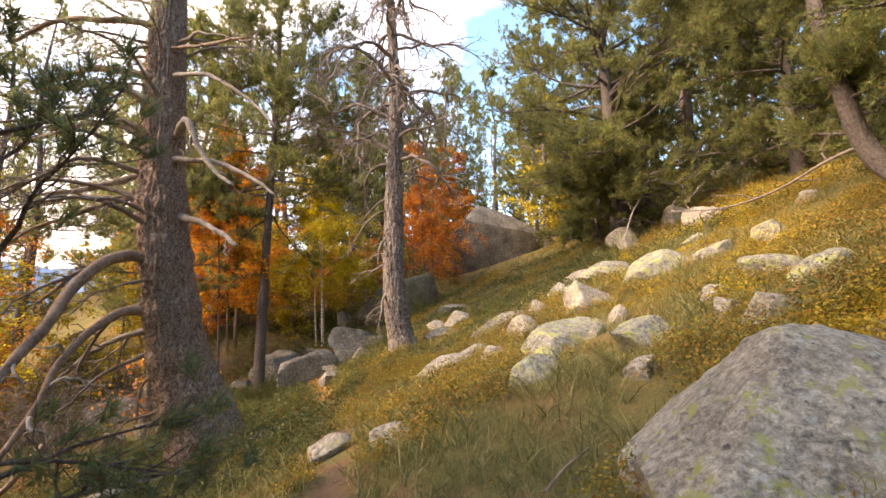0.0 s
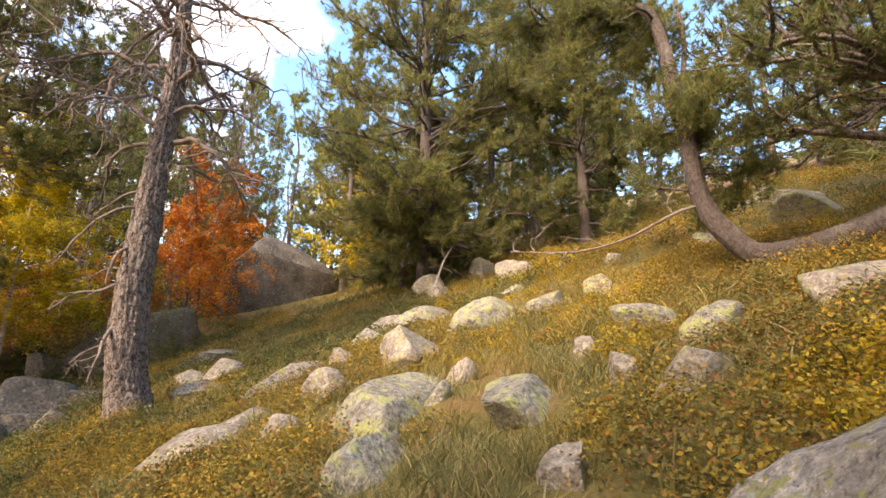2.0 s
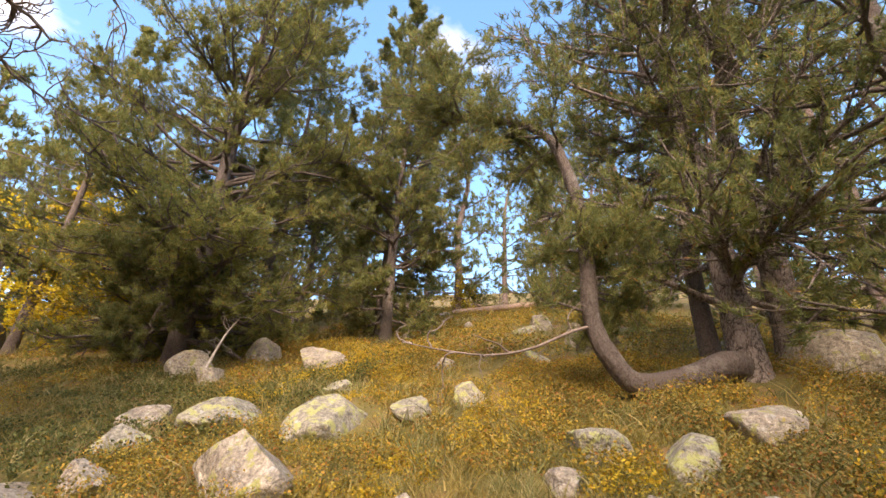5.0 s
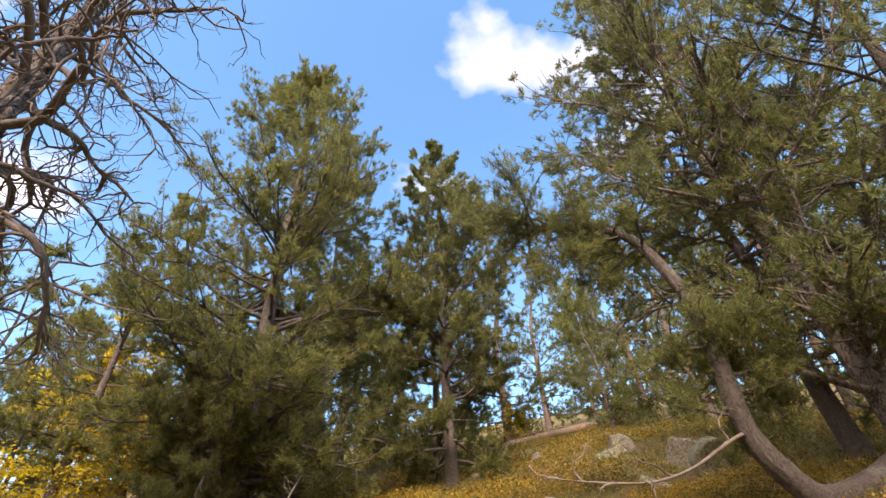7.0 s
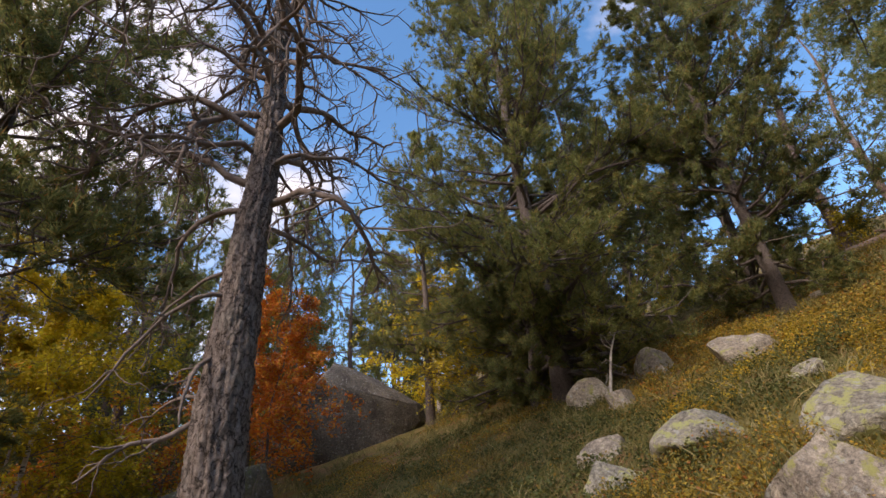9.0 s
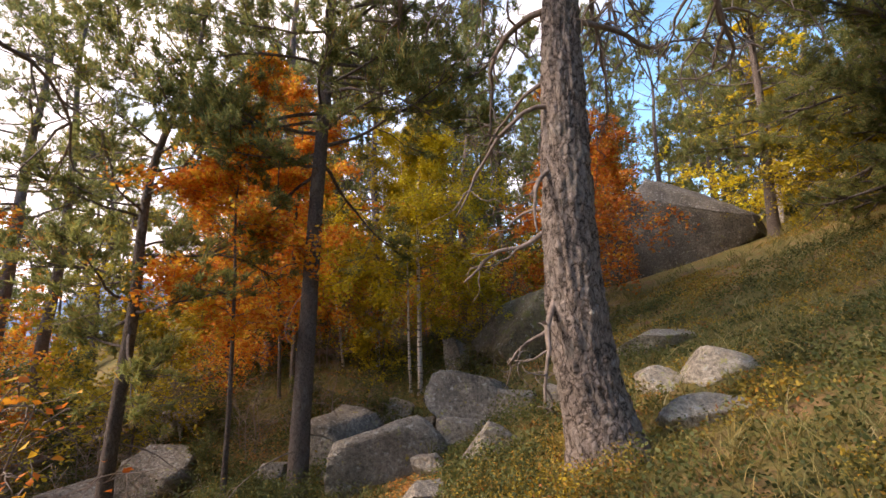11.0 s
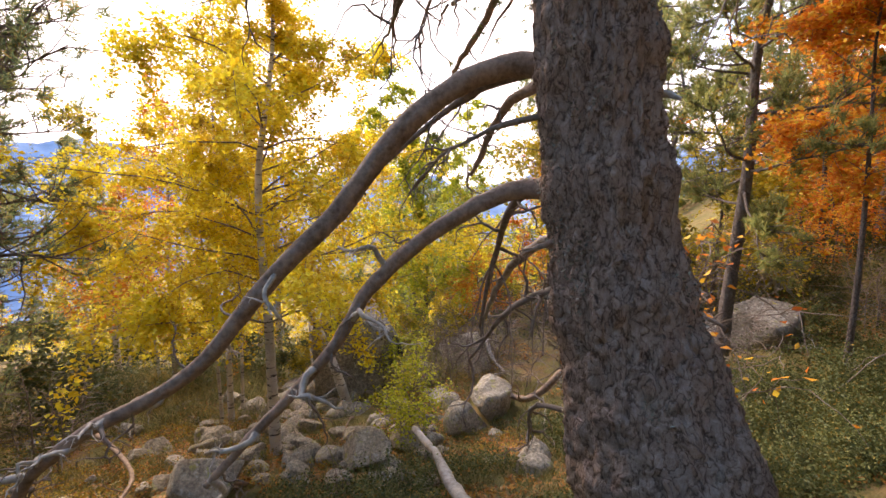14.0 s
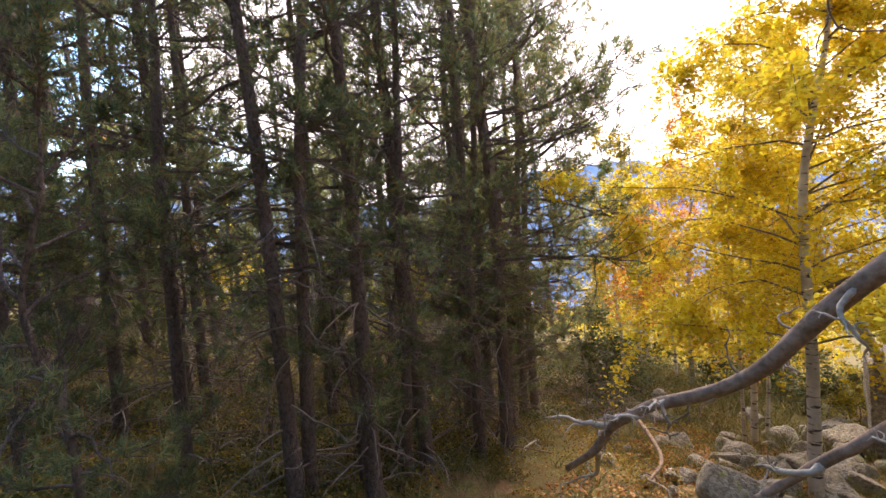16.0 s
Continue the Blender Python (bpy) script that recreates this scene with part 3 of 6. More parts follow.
# x, y, width, depth, height, turn, tilt
for k, (x, y, w, d, h, turn, tl, mat) in enumerate((
        (2.4, 7.75, 1.1, 0.75, 0.85, 30, -10, STONE), (3.9, 8.25, 1.25, 0.7, 0.60, 20, -12, STONE_PALE), (3.5, 9.5, 0.9, 0.7, 0.60, 5, 0, STONE_PALE),
        (4.5, 7.5, 0.65, 0.45, 0.42, 10, -8, STONE_PALE), (5.1, 7.05, 0.5, 0.4, 0.45, 0, -15, STONE_PALE), (6.6, 8.3, 0.42, 0.35, 0.45, 0, 0, STONE),
        (3.68, 5.15, 0.55, 0.42, 0.42, -10, 10, STONE_PALE), (3.75, 4.5, 0.55, 0.45, 0.45, 0, 5, STONE_PALE), (2.33, 6.25, 0.28, 0.25, 0.38, 0, 0, STONE),
        (2.78, 4.6, 0.30, 0.25, 0.34, 0, 0, STONE), (2.82, 4.08, 0.40, 0.32, 0.42, 0, 8, STONE), (2.05, 4.92, 0.66, 0.55, 0.48, 10, -8, STONE_PALE),
        (1.55, 6.05, 1.45, 0.55, 0.55, 42, -14, STONE_PALE), (1.9, 5.95, 0.26, 0.22, 0.34, 0, 0, STONE_PALE), (1.3, 7.7, 0.46, 0.36, 0.66, 0, 0, STONE),
        (0.65, 6.75, 0.52, 0.40, 0.48, 20, -15, STONE), (0.0, 7.45, 1.1, 0.55, 0.55, 25, -12, STONE), (1.02, 5.05, 0.75, 0.45, 0.40, 30, -14, STONE_PALE),
        (0.45, 7.95, 0.6, 0.4, 0.36, 10, -8, STONE), (1.2, 9.45, 1.35, 0.55, 0.5, 22, -14, STONE), (1.9, 9.2, 0.5, 0.4, 0.45, 0, 0, STONE),
        (2.6, 10.1, 0.6, 0.45, 0.45, 0, 0, STONE_PALE), (3.2, 10.8, 0.55, 0.4, 0.45, 0, 0, STONE), (6.25, 10.75, 1.1, 0.7, 0.75, 0, 0, STONE),
        (6.6, 12.8, 1.0, 0.7, 0.9, 20, -10, STONE), (5.3, 13.4, 0.9, 0.7, 0.85, 10, -15, STONE), (4.9, 12.2, 0.55, 0.4, 0.5, 0, -10, STONE),
        (7.5, 6.85, 0.75, 0.5, 0.32, 0, 0, STONE_PALE), (8.7, 5.85, 1.1, 0.7, 0.75, 0, 0, STONE_PALE), (4.65, 3.85, 0.7, 0.55, 0.55, 0, 0, STONE),
        (7.2, 2.7, 1.3, 0.9, 1.1, 0, 0, STONE), (-2.7, 7.65, 1.0, 0.5, 0.34, 15, -8, STONE_DARK), (-1.25, 5.15, 0.42, 0.32, 0.26, 20, 0, STONE),
        (-0.5, 4.72, 0.46, 0.34, 0.34, 0, -8, STONE), (-0.85, 3.55, 0.42, 0.3, 0.18, 0, 0, STONE), (-1.9, 7.0, 0.3, 0.25, 0.28, 0, 0, STONE),
        (0.0, 11.2, 0.7, 0.38, 0.28, 10, -8, STONE), (-0.25, 12.25, 0.46, 0.4, 0.5, 0, 0, STONE), (0.35, 12.15, 0.7, 0.5, 0.55, 0, 0, STONE),
        (0.2, 14.2, 1.2, 0.6, 0.35, 10, -10, STONE), (9.3, 6.4, 0.9, 0.7, 0.8, 0, 0, STONE), (11.5, 8.0, 0.8, 0.6, 0.6, 0, 0, STONE),
        (5.1, 9.3, 0.45, 0.35, 0.32, 0, 0, STONE_PALE), (3.1, 5.3, 0.34, 0.25, 0.3, 0, 0, STONE), (1.65, 3.95, 0.25, 0.2, 0.35, 0, 0, STONE))):
    boulder(x, y, (w * 1.22, d * 1.25, h * 1.15), turn, k, 0.62 if k in (29, 30) else 0.52, 10, (0, tl), mat, "pale lichen-spotted granite stone sunk in heath" if mat is STONE_PALE else "", level=4, round_by=0.46)
# the heap of blocks below the grey dead pine
for k, (x, y, w, d, h, turn, tl, sunk, label) in enumerate((
        (-2.55, 13.5, 1.35, 1.0, 0.85, 12, 4, 0.02, "flat-topped dark granite block perched on other stones"), (-3.72, 12.8, 1.75, 1.1, 0.95, 25, -16, 0.34, "tilted granite slab beside a slim pine"),
        (-4.85, 13.7, 1.5, 1.2, 1.2, 0, 0, 0.3, "rounded granite block behind a slim pine"), (-2.6, 13.0, 0.7, 0.5, 0.45, 0, 0, 0.3, ""), (-1.9, 13.2, 0.6, 0.5, 0.5, 0, 0, 0.3, ""),
        (-3.2, 13.8, 0.8, 0.6, 0.6, 40, 0, 0.25, ""), (-1.85, 17.0, 3.1, 2.0, 1.95, 15, -22, 0.3, "broad mossy granite slab on the wooded slope"),
        (-3.45, 16.5, 0.6, 0.5, 1.0, 0, 0, 0.2, "pale upright granite stone"), (-7.75, 12.9, 1.1, 0.8, 1.15, 0, 15, 0.25, "pale granite block by the stump"),
        (-8.5, 12.4, 1.2, 0.9, 0.9, 30, -12, 0.25, "pale granite block by the stump"), (-4.3, 15.2, 0.7, 0.6, 0.5, 0, 0, 0.3, ""), (-2.9, 12.2, 0.5, 0.35, 0.3, 0, 0, 0.3, ""), (-1.35, 12.75, 0.45, 0.4, 0.45, 0, 0, 0.3, ""), (-2.05, 12.0, 0.7, 0.5, 0.5, 20, 10, 0.35, ""),
        (-2.75, 11.3, 0.5, 0.4, 0.35, 50, 0, 0.35, ""), (-7.5, 10.9, 0.6, 0.45, 0.5, 10, 0, 0.25, ""), (-7.0, 11.3, 0.5, 0.4, 0.35, 70, 0, 0.3, ""), (-5.6, 13.2, 0.5, 0.4, 0.4, 0, 0, 0.3, ""))):
    boulder(x, y, (w, d, h), turn, 60 + k, sunk, 9 if "mossy" in label else 12, (0, tl), STONE_MOSS if "mossy" in label else STONE_BLOCK, label or "small dark granite stone", group="block heap", block="mossy" not in label)
# the stony hollow below the great pine
for k, (x, y, w, d, h) in enumerate(((-7.15, 4.4, 1.05, 0.8, 0.8), (-7.85, 6.1, 0.9, 0.7, 0.6), (-8.1, 6.85, 0.6, 0.5, 0.45), (-8.5, 7.9, 0.75, 0.6, 0.75), (-8.9, 8.35, 0.95, 0.7, 0.85),
                                     (-6.9, 8.3, 0.65, 0.5, 0.5), (-11.9, 6.4, 2.5, 2.1, 2.8), (-11.6, 8.9, 1.5, 1.2, 1.2), (-6.4, 8.0, 0.5, 0.4, 0.4), (-11.2, 5.1, 0.9, 0.7, 0.6))):
    boulder(x, y, (w, d, h), 30 * k, 80 + k, 0.3, 8, (0, 0), STONE_BLOCK if w > 1.8 else STONE, "grey granite stone in the leafy hollow", level=4, group="stones in the hollow", block=w > 1.8)
gen_h = np.random.default_rng(5)
for k in range(150):
    x, y = (gen_h.uniform(-12.0, -7.0), gen_h.uniform(2.6, 8.0)) if k < 76 else (gen_h.normal() * 1.2 - 9.2, gen_h.normal() * 1.3 + 5.5)
    s = gen_h.uniform(0.14, 0.46) * (0.7 if x > -8 else 1)
    boulder(x, y, (s * 1.3, s, s * 0.9), gen_h.uniform(0, 180), 200 + k, 0.42, 7, (0, 0), STONE, "small grey granite stone in the leafy hollow", level=3, group="stones in the hollow")
for k in range(18):
    x, y = gen_h.uniform(8, 20), gen_h.uniform(3, 16)
    s = gen_h.uniform(0.2, 0.5)
    boulder(x, y, (s * 1.4, s, s * 0.8), gen_h.uniform(0, 180), 400 + k, 0.4, 7, (0, 0), STONE_PALE if k % 2 else STONE, "granite stone in the grass uphill", level=3)

# ---- trees ----
def trunk_mesh(name, line, radii, mat, sides=20, plates=0.0, seed=0, columns=14, rows=5.0, flare=None):
    """A trunk with bark plates raised by plates (metres); line and radii are sampled evenly."""
    n = len(line)
    v, f = tube(line, radii, sides, 0.0, seed)
    if plates:
        body = v[: n * sides].reshape(n, sides, 3)
        th = np.tile(np.arange(sides) / sides, n)
        s = np.repeat(np.concatenate([[0], np.cumsum(np.linalg.norm(np.diff(line, axis=0), axis=1))]), sides)
        q = np.stack([np.cos(th * 6.2832) * 2, np.sin(th * 6.2832) * 2, s * 3], 1)
        u = th * columns + 0.35 * vnoise(q, seed)
        w = s * rows + 0.6 * vnoise(q * 1.3 + 7, seed + 1)
        e = np.clip(cells(u, w, columns, seed) / 0.6, 0, 1) ** 0.7
        e2 = np.clip(cells(u * 2.0, w * 2.2, columns * 2, seed + 3) / 0.5, 0, 1)
        big = 0.05 * vnoise(q * 0.45, seed + 8)
        lift = (plates * (e * 0.42 + e2 * 0.30 + 0.75 * fbm(q * (5, 5, 1.7), seed + 4, 4)) - plates).reshape(n, sides)
        out = body - line[:, None]
        rad = np.linalg.norm(out, axis=2, keepdims=True)
        body = line[:, None] + out * (1 + (lift[..., None] / np.maximum(rad, 0.02)) + big.reshape(n, sides, 1))
        v[: n * sides] = body.reshape(-1, 3)
    return mesh_of(name, v, f, mat)


def limb(start, direction, length, gen, droop=0.25, wander=0.18, n=10):
    """A wandering line from start: it sets off along direction and sags."""
    d = np.array(direction, float)
    d /= np.linalg.norm(d)
    p, out = np.array(start, float), [np.array(start, float)]
    for k in range(n - 1):
        d = d + gen.normal(size=3) * wander + np.array([0, 0, -droop / n * 2])
        d /= np.linalg.norm(d)
        p = p + d * length / (n - 1)
        out.append(p.copy())
    return np.array(out)


def dead_limb(start, direction, length, r, gen, droop=0.4, twigs=9, fork=1, wander=0.2):
    """A bare branch with crooked twigs: (verts, faces)."""
    line = limb(start, direction, length, gen, droop, wander, 12)
    out = [tube(line, np.linspace(r, r * 0.25, 12), 7, 0.25, int(gen.integers(99)))]
    for k in range(twigs):
        i = int(gen.integers(3, 12))
        t = line[i] - line[i - 1]
        d = t / np.linalg.norm(t) + gen.normal(size=3) * 0.75
        sub = limb(line[i], d, length * gen.uniform(0.15, 0.42), gen, 0.3, 0.35, 7)
        rr = r * gen.uniform(0.22, 0.4)
        out.append(tube(sub, np.linspace(rr, rr * 0.3, 7), 5))
        for q in range(fork + 1):
            j = int(gen.integers(2, 7))
            sub2 = limb(sub[j], (sub[j] - sub[j - 1]) * 8 + gen.normal(size=3) * 0.8, length * gen.uniform(0.06, 0.18), gen, 0.2, 0.4, 5)
            out.append(tube(sub2, np.linspace(rr * 0.5, rr * 0.2, 5), 4))
    return join(out)


def pine(x, y, height, r0, seed, crown_from=0.35, reach=1.8, limbs=46, tufts=70, mat=BARK_SLIM, leafmat=NEEDLE, lean=(0, 0), bend=0.25, dead=0, label="", name="pine_tree", group="",
         needle=(0.125, 0.019, 9), top=1.0, sides=14, plates=0.0, side_bias=None, base_z=None, split=True, bushy=1.0, twigmat=TWIG):
    """A pine: trunk, live branches, a crown of needle brushes, and bare lower branches."""
    gen = np.random.default_rng(seed)
    z0 = gz(x, y) if base_z is None else base_z
    root = tagged(new(name), label or "green mountain pine with scaly grey-brown trunk", "tree", group)
    root.location = (x, y, z0)
    tufts = int(tufts * 1.45)
    n = 40 if not plates else int(height * 26)
    ctrl = [(0, 0, -0.25)] + [(lean[0] * s * height + gen.normal() * bend * s, lean[1] * s * height + gen.normal() * bend * s, s * height) for s in (0.12, 0.3, 0.5, 0.72, 1.0)]
    line = spline(ctrl, n)
    s = np.linspace(0, 1, n)
    radii = r0 * ((1 - s) ** 0.8 * 0.92 + 0.05) + r0 * 0.35 * np.exp(-s * height / 0.35)
    if split:
        part("trunk", trunk_mesh("trunk", line, radii, mat, sides, plates, seed), root)
    at, along, wood = [], [], []
    for k in range(limbs):
        q = crown_from + (1 - crown_from) * ((k + gen.uniform(0, 1)) / limbs) ** 0.9
        i = min(int(q * (n - 1)), n - 2)
        a = gen.uniform(0, 2 * np.pi)
        if side_bias is not None and gen.uniform() < 0.45:
            a = side_bias + gen.normal() * 0.6
        rel = (q - crown_from) / (1 - crown_from)
        L = reach * (0.45 + 0.75 * math.sin(min(1, rel * 1.5 + 0.25) * math.pi / 2)) * max(1 - rel ** 2.2, 0.0) ** 0.55 * gen.uniform(0.7, 1.15) * top + 0.25
        up = -0.15 + 0.75 * rel + gen.normal() * 0.12
        lb = limb(line[i], (math.cos(a), math.sin(a), up), L, gen, 0.05 - 0.45 * rel, 0.13, 9)
        rr = max(0.012, radii[i] * 0.33) * (0.6 + 0.4 * L / reach)
        pieces = [tube(lb, np.linspace(rr, rr * 0.25, 9), 5 if split else 3, cap=split)]
        nb = max(4, int(11 * bushy))
        per = max(2, int(tufts / nb))
        for b in range(nb):
            g = gen.uniform(0.3, 1.0)
            j = min(int(g * 8), 7)
            base = lb[j] + (lb[j + 1] - lb[j]) * (g * 8 - j if g < 1 else 1)
            d = (lb[j + 1] - lb[j]) / np.linalg.norm(lb[j + 1] - lb[j]) + gen.normal(size=3) * (0.7, 0.7, 0.35)
            d[2] += 0.15
            sl = L * gen.uniform(0.22, 0.45) * (1.2 - 0.5 * g) + 0.08
            tw = limb(base, d, sl, gen, -0.25, 0.22, 5)
            if split:
                pieces.append(tube(tw, np.linspace(rr * 0.35, rr * 0.12, 5), 4, cap=False))
            # brushes gather in clumps, most of them towards the twig's tip
            hubs = 1 - 0.85 * gen.uniform(0, 1, max(1, (per + 2) // 4)) ** 1.5
            u = np.clip(hubs[np.arange(per) % len(hubs)], 0, 1) * 3.999
            jj = u.astype(int)
            offset = gen.normal(size=(len(hubs), 3)) * 0.04 * (0.5 + L / 2)
            pts = tw[jj] + (tw[jj + 1] - tw[jj]) * (u - jj)[:, None] + offset[np.arange(per) % len(hubs)] + gen.normal(size=(per, 3)) * 0.02 * (0.5 + L / 2)
            dirs = (tw[jj + 1] - tw[jj]) / (np.linalg.norm(tw[jj + 1] - tw[jj], axis=1, keepdims=True) + 1e-9) + np.array([0, 0, 0.45]) + gen.normal(size=(per, 3)) * 0.25
            at.append(pts), along.append(dirs / np.linalg.norm(dirs, axis=1, keepdims=True))
        wood.append(join(pieces))
    if split:
        for w in wood:
            part("branch", mesh_of("branch", *w, mat), root)
    else:
        part("trunk", mesh_of("trunk", *join([tube(line, radii, 8)] + wood), mat), root, "trunk with its bare limbs")
    for k in range(dead):
        q = gen.uniform(0.06, crown_from + 0.15)
        i = int(q * (n - 1))
        a = gen.uniform(0, 2 * np.pi)
        w = dead_limb(line[i], (math.cos(a), math.sin(a), gen.uniform(-0.15, 0.2)), reach * gen.uniform(0.35, 0.8), 0.011, gen, 0.35, 5, 0, 0.12)
        part("dead_branch", mesh_of("dead_branch", *w, twigmat), root, "thin bare dead branch")
    v, f = needles(np.concatenate(at), np.concatenate(along), gen, *needle)
    part("crown", mesh_of("crown", v, f, leafmat, False), root)
    return root


def broadleaf(x, y, height, r0, seed, mat, leafmat, count, reach, crown_from=0.3, leaf=0.05, stems=1, label="", name="birch_tree", lean=(0, 0), shape=1.0, group="", limbs=26, droop=0.1, base_z=None, split=True):
    """A slender leafy tree: stems, fine branches and a loose crown of single leaves."""
    gen = np.random.default_rng(seed)
    count, leaf, reach = int(count * 1.7), leaf * 1.35, reach * 1.15
    z0 = gz(x, y) if base_z is None else base_z
    root = tagged(new(name), label, "tree", group)
    root.location = (x, y, z0)
    at = []
    for sidx in range(stems):
        off = (0, 0) if sidx == 0 else tuple(gen.normal(size=2) * 0.35)
        h = height * (1 if sidx == 0 else gen.uniform(0.6, 0.9))
        r = r0 * (1 if sidx == 0 else 0.6)
        ctrl = [(off[0], off[1], -0.2)] + [(off[0] * (1 + s) + lean[0] * s * h + gen.normal() * 0.12 * s, off[1] * (1 + s) + lean[1] * s * h + gen.normal() * 0.12 * s, s * h) for s in (0.2, 0.45, 0.7, 1.0)]
        line = spline(ctrl, 30)
        stem = [tube(line, r * (1 - np.linspace(0, 0.93, 30)), 12 if split else 6, 0.1, seed)]
        for k in range(limbs):
            q = crown_from + (1 - crown_from) * (k + gen.uniform()) / limbs
            i = min(int(q * 29), 28)
            rel = (q - crown_from) / (1 - crown_from)
            a = gen.uniform(0, 2 * np.pi)
            L = reach * (0.45 + 0.8 * math.sin(min(1, rel * 1.3 + 0.2) * math.pi) ** shape) * gen.uniform(0.6, 1.15)
            lb = limb(line[i], (math.cos(a), math.sin(a), 0.75 - 0.2 * rel), L, gen, droop + 0.25, 0.15, 8)
            pieces = [tube(lb, np.linspace(max(0.006, r * 0.18), 0.003, 8), 5 if split else 3, cap=split)]
            m = int(count / (limbs * stems))
            for b in range(6):
                j = int(gen.integers(1, 8))
                tw = limb(lb[j], gen.normal(size=3) * (1, 1, 0.5) + (lb[j] - lb[j - 1]) * 3, L * gen.uniform(0.2, 0.5), gen, 0.5, 0.25, 5)
                if split:
                    pieces.append(tube(tw, np.linspace(0.005, 0.002, 5), 3, cap=False))
                u = gen.uniform(0.1, 1, m // 7) * 3.999
                jj = u.astype(int)
                at.append(tw[jj] + (tw[jj + 1] - tw[jj]) * (u - jj)[:, None] + gen.normal(size=(len(u), 3)) * 0.07)
            u = gen.uniform(0.25, 1, m // 7) * 6.999
            jj = u.astype(int)
            at.append(lb[jj] + (lb[jj + 1] - lb[jj]) * (u - jj)[:, None] + gen.normal(size=(len(u), 3)) * 0.09)
            if split:
                part("branch", mesh_of("branch", *join(pieces), TWIG), root)
            else:
                stem += pieces
        part("trunk", mesh_of("trunk", *join(stem), mat), root)
    v, f = leaves(np.concatenate(at), gen, leaf)
    part("crown", mesh_of("crown", v, f, leafmat, False), root)
    return root

